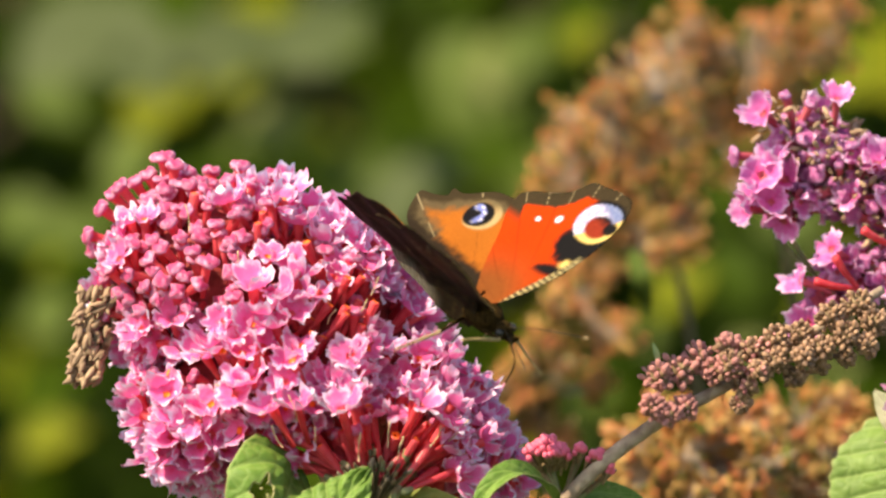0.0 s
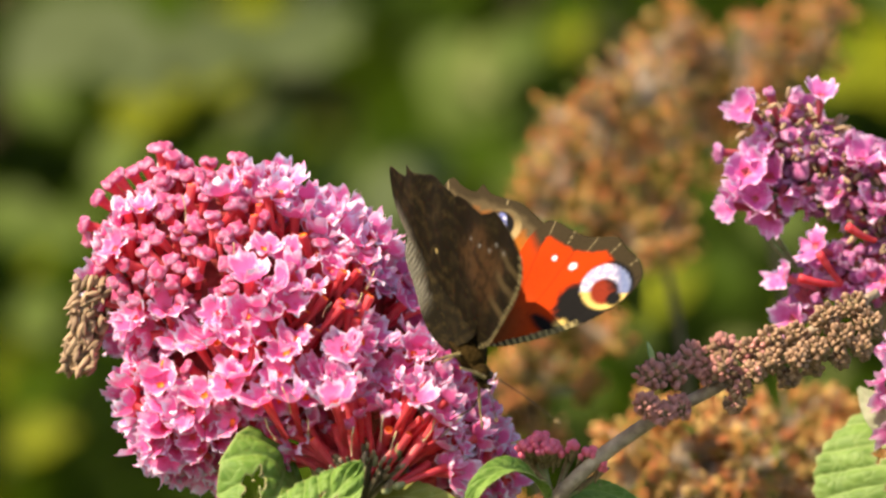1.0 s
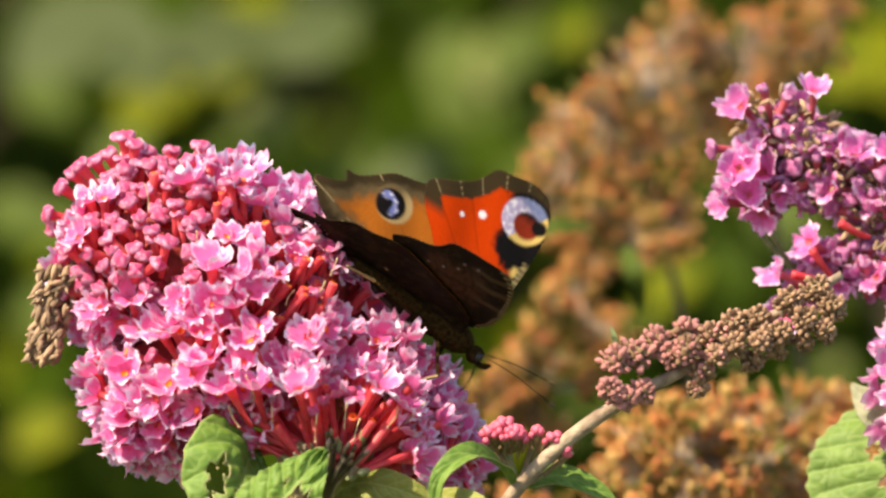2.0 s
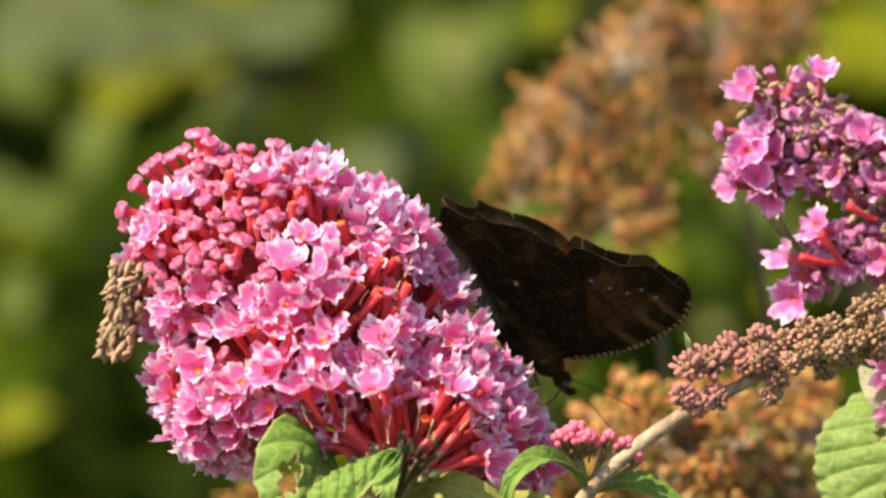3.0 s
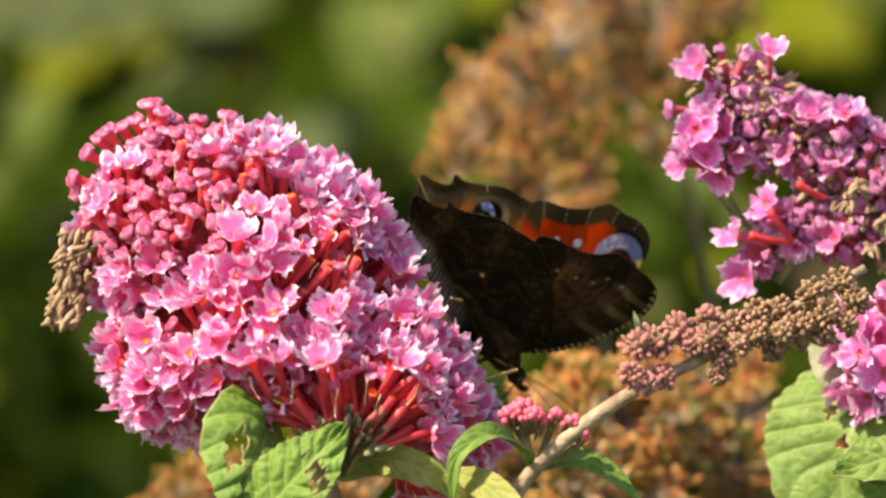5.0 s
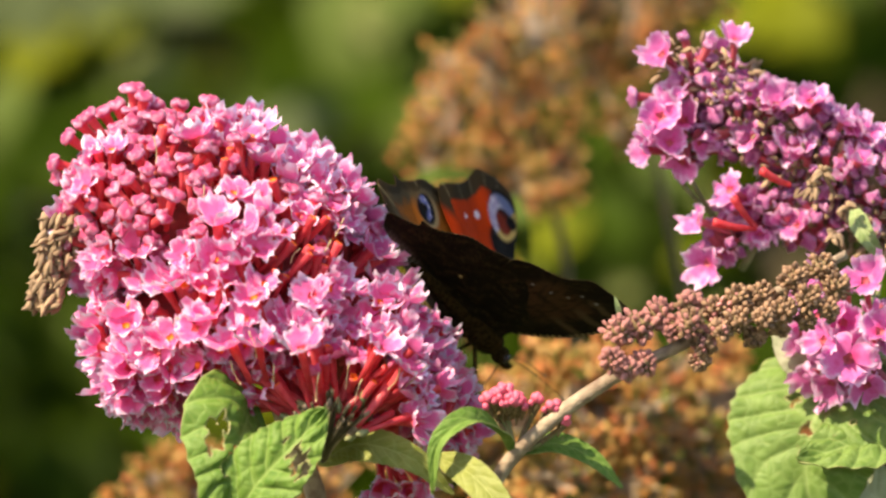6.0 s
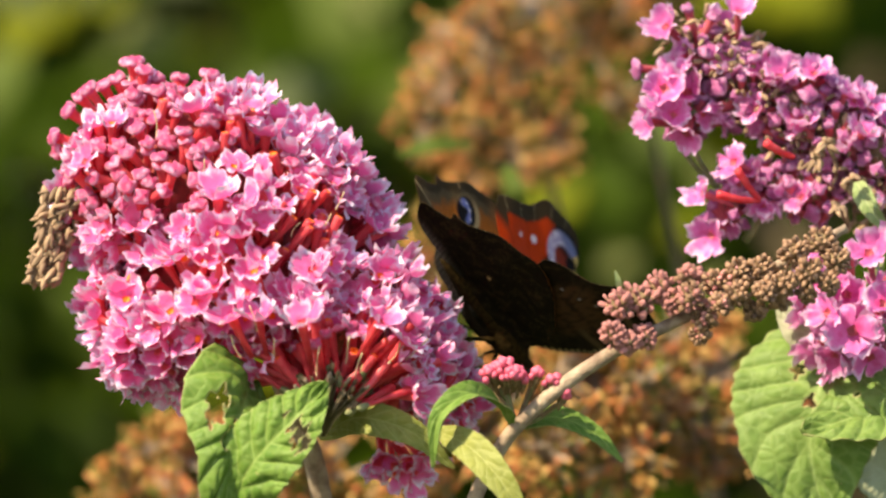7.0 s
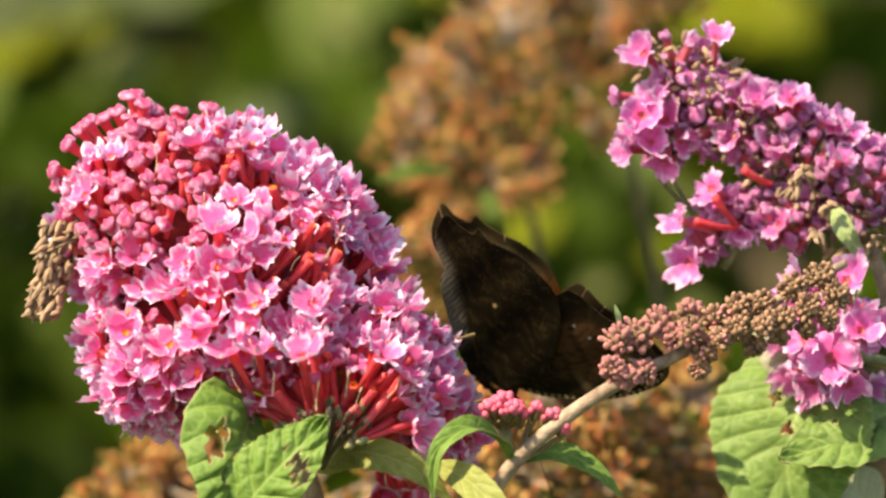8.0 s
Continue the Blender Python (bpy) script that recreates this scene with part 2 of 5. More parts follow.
def lump(r, seed, squash=1.0, rings=5, sides=7, rough=0.15):
    """A small uneven capsule along z."""
    rnd = random.Random(seed)
    prof = []
    for i in range(rings + 1):
        a = math.pi * i / rings
        prof.append((-math.cos(a) * r * squash, max(math.sin(a), 0.08) * r * (1 + rnd.uniform(-rough, rough))))
    return lathe(prof, sides)


MM = 0.001


# ---- florets ----
def floret_mesh(seed, petal, reach=3.0, length=8.0, tube=TUBE):
    rnd = random.Random(seed)
    verts, faces, index, edge = [], [], [], []
    tv, tf = lathe([(0, 0.45), (length * 0.5, 0.62), (length * 0.85, 0.85), (length, 0.95)], 7)
    verts += tv
    faces += tf[:-1]
    index += [1] * (len(tf) - 1)
    edge += [0.0] * len(tv)
    n = len(verts)
    for k in range(6):
        verts.append((0.74 * math.cos(k * 1.047), 0.74 * math.sin(k * 1.047), length - 0.05))
        edge.append(0.0)
    verts.append((0, 0, length - 1.1))
    edge.append(0.0)
    for k in range(6):
        faces.append((n + k, n + (k + 1) % 6, n + 6))
        index.append(2)
    nu, nv = 9, 7
    for lobe in range(4):
        ang = lobe * math.pi / 2 + rnd.uniform(-0.25, 0.25)
        lift = rnd.uniform(0.4, 2.6)
        wide = rnd.uniform(1.75, 2.45)
        far = reach * rnd.uniform(0.85, 1.12)
        ph, ph2 = rnd.uniform(0, 6.28), rnd.uniform(0, 6.28)
        curl, fall = rnd.uniform(0.0, 0.9), rnd.uniform(0.0, 1.8)
        n = len(verts)
        for j in range(nv):
            v = j / (nv - 1)
            for i in range(nu):
                u = -1 + 2 * i / (nu - 1)
                w = wide * (0.40 + 0.72 * math.sin(min(v * 1.2, 1.0) * math.pi / 2)) * (1 - 0.16 * max(0, v - 0.75) / 0.25)
                r = 0.65 + far * v * (1 - 0.20 * u * u * v) + 0.20 * v * v * math.sin(5.5 * u + ph2) + 0.26 * v ** 4 * math.sin(13 * u + ph)
                z = length + far * lift * v * v * 0.55 + 0.12 * v
                z += 0.60 * v * v * math.sin(4.2 * u + ph) + 0.30 * v * v * math.sin(9 * u + ph2) + curl * u * u * v * 1.1 - fall * v ** 5
                r += rnd.gauss(0, 0.09) * v
                z += rnd.gauss(0, 0.11) * v
                x, y = r, w * u
                verts.append((x * math.cos(ang) - y * math.sin(ang), x * math.sin(ang) + y * math.cos(ang), z))
                edge.append(0.60 * max(abs(u) ** 3 * min(1, v * 1.7), v ** 3) + 0.14 * v)
        for j in range(nv - 1):
            for i in range(nu - 1):
                a = n + j * nu + i
                faces.append((a, a + 1, a + nu + 1, a + nu))
                index.append(0)
    verts = [(x * MM, y * MM, z * MM) for x, y, z in verts]
    return shape("floret", verts, faces, [petal, tube, TUBE_FAR if tube is not TUBE else (THROAT if seed % 3 == 0 else TUBE)], index, attrs={"edge": edge})


def bud_mesh(seed, length=8.0, big=1.0, cap=BUD, tube=TUBE):
    """A tube with a folded four-lobed cap, just before it opens."""
    rnd = random.Random(seed)
    b = big * rnd.uniform(0.98, 1.2)
    top = length
    prof = [(0, 0.5), (top * 0.5, 0.72), (top - 1.6, 0.92), (top - 1.1, 1.02), (top - 0.88, 1.45 * b), (top - 0.48, 1.62 * b), (top, 1.45 * b), (top + 0.4, 0.95 * b), (top + 0.56, 0.30 * b)]
    sides = 12
    v, f = lathe(prof, sides)
    lean, ph = rnd.uniform(-0.7, 0.7), rnd.uniform(0, 6)
    out = []
    for k, (x, y, z) in enumerate(v):
        ring = k // sides
        a = math.atan2(y, x)
        grow = 1 + (0.17 * math.cos(4 * a) + 0.10 * math.sin(a + ph) + 0.06 * math.sin(3 * a + ph)) * (ring > 3)
        z += 0.35 * math.cos(4 * a + 0.4) * (ring in (5, 6, 7)) + 0.2 * math.sin(2 * a + ph) * (ring > 4)
        out.append(((x * grow + lean * (z / top) ** 2) * MM, y * grow * MM, z * MM))
    index = [1 if i < 3 * sides else 0 for i in range(len(f))]
    fade = [0.0 if k // sides < 4 else (0.25, 0.55, 0.45, 0.30, 0.2)[k // sides - 4] for k in range(len(v))]
    return shape("bud", out, f, [cap, tube], index, attrs={"edge": fade})


def tube_mesh(seed, length):
    """A corolla tube whose lobes are still shut or have dropped."""
    rnd = random.Random(seed)
    lean = rnd.uniform(-0.9, 0.9)
    v, f = lathe([(0, 0.45), (length * 0.4, 0.62), (length * 0.8, 0.84), (length - 0.5, 0.95), (length, 0.80), (length - 0.2, 0.45), (length - 1.2, 0.30)], 9)
    v = [((x * (1 + 0.08 * math.sin(3 * math.atan2(y, x))) + lean * (z / length) ** 2) * MM, y * MM, z * MM) for x, y, z in v]
    return shape("corolla_tube", v, f, [TUBE, THROAT], [1 if k >= 4 * 9 else 0 for k in range(len(f))])


TUBES = [tube_mesh(160 + i, 8.0 + 0.5 * (i % 3)) for i in range(5)]
LONG_TUBES = [tube_mesh(180 + i, 11.0 + 0.8 * (i % 3)) for i in range(5)]
FLORETS = [floret_mesh(i, PETAL, 2.35 + 0.20 * (i % 5)) for i in range(18)]
FLORETS_FAR = [floret_mesh(40 + i, PETAL_FAR, 2.7 + 0.2 * (i % 4), 8.0, TUBE_FAR) for i in range(10)]
BUDS = [bud_mesh(70 + i, 8.0, 0.8 + 0.14 * (i % 4)) for i in range(6)]
BUDS_FAR = [bud_mesh(90 + i, 8.0, 0.7 + 0.14 * (i % 4), BUD_FAR, TUBE_FAR) for i in range(6)]
LONG_BUDS = [bud_mesh(120 + i, 13.5, 0.75 + 0.12 * (i % 3)) for i in range(4)]
LONG_FLORETS = [floret_mesh(140 + i, PETAL, 2.5 + 0.15 * i, 13.5) for i in range(4)]


def leaf_mesh(line, width, facing, material, fold=0.15, roll=0.0, holes=(), teeth=0.02, quilt=0.7, blunt=0.8, wave=0.0, seed=1):
    """A leaf along a bent line; facing: the way its upper side looks."""
    rnd = random.Random(seed)
    pts = bend(line, 44)
    nv, nu = len(pts), 65
    half = width / 2
    face = Vector(facing).normalized()
    verts, faces, edge = [], [], []
    ph = rnd.uniform(0, 6)
    for j, c in enumerate(pts):
        v = j / (nv - 1)
        t = (pts[min(j + 1, nv - 1)] - pts[max(j - 1, 0)]).normalized()
        side = t.cross(face).normalized()
        nrm = side.cross(t).normalized()
        w = half * max(0.03, math.sin(math.pi * min(1, v ** blunt * 0.97 + 0.03)) ** 0.75)
        for i in range(nu):
            u = -1 + 2 * i / (nu - 1)
            a = abs(u)
            rib = abs(math.sin(math.pi * (v * 8.5 - a * 1.5 + 0.13 * math.sin(v * 15 + ph + 2 * (u > 0)))))
            ww = w * (1 + (teeth * math.sin(v * 95 + ph) if a > 0.99 else 0))
            cell = abs(math.sin(math.pi * (a * 3.2 + 0.35 * math.sin(v * 40 + ph))))
            lift = fold * a * w + quilt * MM * (rib ** 0.5) * (0.85 + 0.22 * cell) * min(1, a * 3) * (1 - 0.3 * a) + roll * w * a * a * a
            lift += 0.5 * quilt * MM * noise.noise((c + side * w * u) * 230.0) * min(1, a * 2)
            lift += wave * w * math.sin(v * 9 + ph) * a * a
            verts.append(c + side * ww * u + nrm * lift)
            edge.append(min(rib * 0.9 + 0.1, a * 6))
    worn = [0.55 if i in (0, nu - 1) else 0.0 for j in range(nv) for i in range(nu)]
    for j in range(nv - 1):
        for i in range(nu - 1):
            v, u = (j + 0.5) / (nv - 1), -1 + 2 * (i + 0.5) / (nu - 1)
            gone = False
            for hu, hv, hr in holes:
                ang = math.atan2(v - hv, u - hu)
                gone |= math.hypot((u - hu) * 0.5, v - hv) < hr * (1 + 0.35 * math.sin(3 * ang + hu * 9) + 0.2 * math.sin(7 * ang))
            a = j * nu + i
            ring = (a, a + 1, a + nu + 1, a + nu)
            if gone:
                for q in ring:
                    worn[q] = 0.9
            else:
                faces.append(ring)
    return shape("leaf", verts, faces, [material], attrs={"edge": edge, "worn": worn})


def leaf(parent, origin, line, width, facing, material, label="", **more):
    ob = part("leaf", leaf_mesh([p - origin for p in line], width * 1e-4, facing, material, **more), parent, label)
    s = ob.modifiers.new("thickness", "SOLIDIFY")
    s.thickness = 0.00028
    return ob


# ---- ground and hedge ----
def ground():
    n = 60
    verts, faces = [], []
    for j in range(n + 1):
        for i in range(n + 1):
            u, v = 2 * i / n - 1, 2 * j / n - 1
            x, y = 300 * u * abs(u) ** 2, 300 * v * abs(v) ** 2
            verts.append((x, y, 0.03 * noise.noise(Vector((x * 0.8, y * 0.8, 0))) if abs(u) < 0.9 and abs(v) < 0.9 else 0))
    for j in range(n):
        for i in range(n):
            a = j * (n + 1) + i
            faces.append((a, a + 1, a + n + 2, a + n + 1))
    tagged(new("ground", shape("ground", verts, faces, [SOIL])), "dark garden soil with short grass", "ground", kind="structure")


def hedge_leaf(length, width, fold, rnd):
    v = [(0, 0, 0), (0.5 * width, 0.30 * length, fold), (0.5 * width, 0.62 * length, fold), (0, length, -0.12 * length), (-0.5 * width, 0.62 * length, fold), (-0.5 * width, 0.30 * length, fold), (0, 0.33 * length, 0), (0, 0.66 * length, -0.02 * length)]
    f = [(0, 1, 6), (1, 2, 7, 6), (2, 3, 7), (0, 6, 5), (6, 7, 4, 5), (7, 3, 4)]
    return v, f


def hedge():
    rnd = random.Random(5)
    pieces = []
    top = tagged(new("background_shrub"), "leafy green garden shrub behind the flowers", "shrub")
    top.location = (0, 1.7, 0)
    base = Vector((0, 1.7, 0))

    def one(at, size, ratio, which, lean=0.6):
        way = Vector((rnd.uniform(-1, 1), rnd.uniform(-0.9, 0.1), rnd.uniform(-0.9, 0.5)))
        m = aim(at - base, (rnd.uniform(-lean, lean) - 0.25, -0.7 + rnd.uniform(-lean, lean), 0.45 + rnd.uniform(-lean, lean)), rnd.uniform(0, 6.28))
        pieces.append((*moved(hedge_leaf(size, size * ratio, size * 0.06, rnd), m), which))

    for k in range(9600):
        if k >= 5200:
            at = Vector((rnd.uniform(-0.8, 0.8), rnd.uniform(2.2, 2.9), rnd.uniform(0.7, 2.1)))
            size = rnd.uniform(0.07, 0.14)
        elif k < 3200:
            at = Vector((rnd.uniform(-0.42, 0.42), 1.15 + 0.9 * rnd.random() ** 1.2, rnd.uniform(1.0, 1.62)))
            size = rnd.uniform(0.03, 0.065)
        else:
            at = Vector((rnd.uniform(-1.9, 1.9), 1.25 + 1.3 * rnd.random(), rnd.uniform(0.03, 2.2)))
            size = rnd.uniform(0.05, 0.10)
        crown = 2.15 + 0.25 * noise.noise(at * 1.7)
        if at.z > crown:
            continue
        tuft = noise.noise(at * 9.0)
        which = 1 if rnd.random() < 0.03 + 0.10 * (tuft > 0.3) else (2 if rnd.random() < 0.05 and k < 5200 else 0)
        if tuft < 0.0 and at.y < 1.62:
            continue
        one(at, size, rnd.uniform(0.42, 0.62), which)
    # pale, grey and yellow leaves at set places; HEDGE_LIT has sunlight painted in
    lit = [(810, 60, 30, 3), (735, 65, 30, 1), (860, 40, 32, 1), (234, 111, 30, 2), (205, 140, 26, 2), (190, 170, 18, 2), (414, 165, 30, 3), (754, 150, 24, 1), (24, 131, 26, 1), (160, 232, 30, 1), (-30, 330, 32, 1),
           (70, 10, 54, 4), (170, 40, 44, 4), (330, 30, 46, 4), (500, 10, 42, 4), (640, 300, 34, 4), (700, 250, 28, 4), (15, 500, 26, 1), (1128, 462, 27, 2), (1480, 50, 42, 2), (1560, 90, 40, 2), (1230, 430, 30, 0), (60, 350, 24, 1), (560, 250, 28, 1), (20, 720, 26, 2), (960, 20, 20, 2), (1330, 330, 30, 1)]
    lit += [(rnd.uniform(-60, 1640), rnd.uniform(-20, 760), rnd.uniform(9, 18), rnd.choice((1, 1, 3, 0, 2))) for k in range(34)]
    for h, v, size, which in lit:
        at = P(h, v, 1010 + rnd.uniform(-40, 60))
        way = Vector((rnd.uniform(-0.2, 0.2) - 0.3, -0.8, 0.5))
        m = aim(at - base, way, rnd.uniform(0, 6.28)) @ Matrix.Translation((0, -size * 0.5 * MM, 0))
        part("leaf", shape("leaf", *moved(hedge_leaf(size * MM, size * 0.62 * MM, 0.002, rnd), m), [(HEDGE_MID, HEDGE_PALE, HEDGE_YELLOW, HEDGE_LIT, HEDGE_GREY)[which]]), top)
    v, f, i = join(pieces)
    part("leaves", shape("leaves", v, f, [HEDGE_MID, HEDGE_PALE, HEDGE_YELLOW], i), top, "dense pointed green leaves", kind="stuff")
    for k in range(70):
        x, y = rnd.uniform(-1.8, 1.8), rnd.uniform(1.4, 2.4)
        line = [Vector((x, y, 0.0)) - base]
        for s in range(1, 6):
            line.append(Vector((x + rnd.uniform(-0.12, 0.12) * s, y + rnd.uniform(-0.1, 0.1) * s, 0.38 * s)) - base)
        part("twig", shape("twig", *pipe(bend(line, 3), [0.012 * (1 - q / 17) + 0.002 for q in range(16)], 6), [TWIG]), top)


ground()
hedge()


# ---- spent flower heads behind ----
def spent_head(clusters, stem_line, pale_share, seed, depth, label):
    rnd = random.Random(seed)
    foot = P(stem_line[0][0], stem_line[0][1], depth)
    foot.z = 0.0
    top = tagged(new("spent_flower_head"), label, "dry flower head", "spent flower heads")
    top.location = foot
    line = [Vector((0, 0, 0)), Vector((rnd.uniform(-0.03, 0.03), 0.02, 0.6))] + [P(h, v, depth) - foot for h, v in stem_line]
    part("stem", shape("stem", *pipe(bend(line, 6), 0.0010, 6), [TWIG]), top, "thin dry brown stem")
    for h, v, r in clusters:
        c = P(h, v, depth + rnd.uniform(-14, 14)) - foot
        near = min((P(a, b, depth) - foot for a, b in stem_line), key=lambda q: (q - c).length)
        pieces = [(*pipe(bend([near, (near + c) / 2 + Vector((0, 0, -0.003)), c], 4), 0.0006, 5), 2)]
        tufts = [Vector((rnd.gauss(0, 1), rnd.gauss(0, 1), rnd.gauss(0, 1))).normalized() for q in range(9)]
        n = int(r * (2.8 if depth > 150 else 3.3))
        for k in range(n):
            t = tufts[k % 9]
            d = (t * 1.5 + Vector((rnd.gauss(0, 1), rnd.gauss(0, 1), rnd.gauss(0, 1))) * 0.55).normalized()
            at = c + d * r * 1.15e-4 * (1 + depth / 1200) * rnd.uniform(0.45, 1.12)
            way = (d + Vector((0, 0, 0.3))).normalized()
            which = 1 if rnd.random() < pale_share else 0
            pod = lathe([(-1.4, 0.2), (-0.7, 0.7), (0.3, 0.8), (1.1, 0.5), (1.9, 0.1)], 6)
            pieces.append((*moved(pod, aim(at, way, rnd.uniform(0, 6), rnd.uniform(0.5, 0.9) * MM)), which))
            if k % 3 == 0:
                pieces.append((*pipe([c, (c + at) / 2 + Vector((0, 0, -0.0006)), at], 0.0003, 4, False), 2))
        vv, ff, ii = join(pieces)
        part("seed_tuft", shape("seed_tuft", vv, ff, [SEED, SEED_PALE, STEM], ii), top, kind="stuff")
    return top


first = spent_head(((900, 325, 58), (960, 250, 76), (945, 145, 40), (1015, 165, 66), (1090, 110, 86), (1090, 225, 84), (1040, 320, 66), (1125, 355, 58), (990, 330, 44)),
           ((1150, 520), (1110, 330), (1080, 230), (1010, 150)), 0.05, 11, 225, "rust-brown spent flower head on a thin stem")
spent_head(((1180, 85, 76), (1205, 195, 64), (1265, 55, 78), (1340, 35, 70), (1410, 5, 62), (1300, 130, 60), (1240, 280, 44), (1130, 20, 60)),
           ((1350, 520), (1290, 240), (1260, 100), (1230, 20)), 0.05, 12, 265, "rust-brown spent flower head on a thin stem")
spent_head(((1095, 690, 46), (1150, 735, 66), (1250, 715, 72), (1200, 800, 84), (1080, 790, 58), (1310, 800, 84), (1110, 745, 50), (1210, 765, 56), (1285, 765, 56), (1045, 715, 36), (1130, 885, 84), (1265, 890, 84), (1010, 860, 70)),
           ((1190, 1050), (1180, 880), (1170, 760)), 0.2, 13, 128, "dense rust and straw spent flower head")
spent_head(((1075, 366, 52), (992, 416, 38), (952, 466, 38), (922, 506, 40), (892, 556, 40), (862, 606, 42), (892, 686, 48), (992, 536, 36), (1028, 540, 34), (932, 591, 30), (992, 626, 28), (850, 645, 42), (812, 655, 42), (905, 725, 42)),
           ((960, 1050), (890, 720), (880, 600), (960, 460), (1070, 370)), 0.12, 16, 215, "thin straggling dull brown spent flower head")
spent_head(((1345, 700, 72), (1415, 765, 62), (1430, 680, 50), (1390, 860, 80), (1480, 880, 80), (1520, 790, 56)),
           ((1440, 1050), (1420, 880), (1390, 740)), 0.2, 14, 140, "dense rust and straw spent flower head")
spent_head(((620, 900, 74), (520, 925, 80), (430, 885, 56), (720, 935, 74), (850, 905, 74), (390, 960, 74), (480, 1000, 70), (610, 1000, 74), (740, 1010, 70), (890, 990, 70)),
           ((640, 1150), (640, 1000), (640, 930)), 0.2, 15, 140, "low rust-brown spent flower head")


for h0, v0, h1, v1, wide in ((990, 352, 855, 372, 46), (1050, 390, 1085, 500, 44)):
    at = first.location
    leaf(first, at, [P(h0, v0, 185), P((h0 + h1) / 2, (v0 + v1) / 2 - 8, 180), P(h1, v1, 185)], wide, (-0.2, -0.8, 0.6), HEDGE_PALE, "green leaf among the dry flowers", quilt=0.1, seed=h0)


# ---- the flowering branch ----
PIVOT = P(700, 600, 0)
BRANCH_FOOT = Vector((PIVOT.x, PIVOT.y, 0.0))


def little_bud(seed, mat):
    """A folded bud standing in a small brown calyx."""
    rnd = random.Random(seed)
    s = rnd.uniform(1.35, 2.2)
    prof = [(-1.1 * s, 0.25), (-0.8 * s, 0.62), (-0.35 * s, 0.74), (-0.25 * s, 0.62), (0.15 * s, 0.86), (0.55 * s, 0.84), (0.85 * s, 0.52), (1.0 * s, 0.12)]
    v, f = lathe([(z, q * rnd.uniform(0.9, 1.1)) for z, q in prof], 8, 4, rnd.uniform(0.06, 0.14))
    return shape("bud", v, f, [mat, CALYX], [1 if k < 24 or k == len(f) - 2 else 0 for k in range(len(f))])


LITTLE = {}
for tone, mat in enumerate((SPIKE_BROWN, SPIKE_PINK, CLUSTER)):
    LITTLE[tone] = [little_bud(500 + tone * 9 + q, mat) for q in range(6)]


def stalked_bud(seed):
    """A round bud pushed half out of a narrow ribbed calyx."""
    rnd = random.Random(seed)
    r = rnd.uniform(0.72, 0.92)
    prof = [(-1.0, 0.22), (0.4, 0.42), (1.7, 0.56), (2.3, 0.60), (2.5, r * 0.86), (3.0, r), (3.5, r * 0.94), (3.9, r * 0.60), (4.05, r * 0.15)]
    v, f = lathe([(z * MM, q * MM) for z, q in prof], 10, 4, rnd.uniform(0.05, 0.12))
    return shape("bud", v, f, [CLUSTER, CALYX], [1 if k < 30 or k == len(f) - 2 else 0 for k in range(len(f))])


STALKED = [stalked_bud(560 + q) for q in range(6)]


def knot(parent, origin, c, r, size, count, seed, pink, label, single):
    """A tight knot of little buds round a green heart."""
    rnd = random.Random(seed)
    heart = part("bud_head", shape("bud_head", *lump(r * 0.78, seed, 1.0, 7, 9), [CALYX]), parent, label, Matrix.Translation(c - origin))
    joined = []
    for k in range(count):
        z = 1 - 2 * (k + 0.5) / count
        a = k * 2.39996
        q = math.sqrt(max(0, 1 - z * z))
        d = Vector((q * math.cos(a), q * math.sin(a), z))
        at = d * r * rnd.uniform(0.70, 1.22)
        tone = 2 if pink == 2 else (1 if rnd.random() < pink else 0)
        me = rnd.choice(LITTLE[tone])
        m = aim(at, d + Vector((rnd.gauss(0, 0.25), rnd.gauss(0, 0.25), 0.35 + rnd.gauss(0, 0.25))), rnd.uniform(0, 6), size * rnd.uniform(0.55, 1.3))
        if single:
            part("bud", me, heart, m=m)
        else:
            for k2 in (0, 1):
                joined.append(([m @ v.co for v in me.vertices], [tuple(p.vertices) for p in me.polygons if p.material_index == k2], 2 if k2 else tone))
    if joined:
        v, f, i = join(joined)
        part("bud_mass", shape("bud_mass", v, f, [SPIKE_BROWN, SPIKE_PINK, CALYX], i), heart, kind="stuff")
    return heart


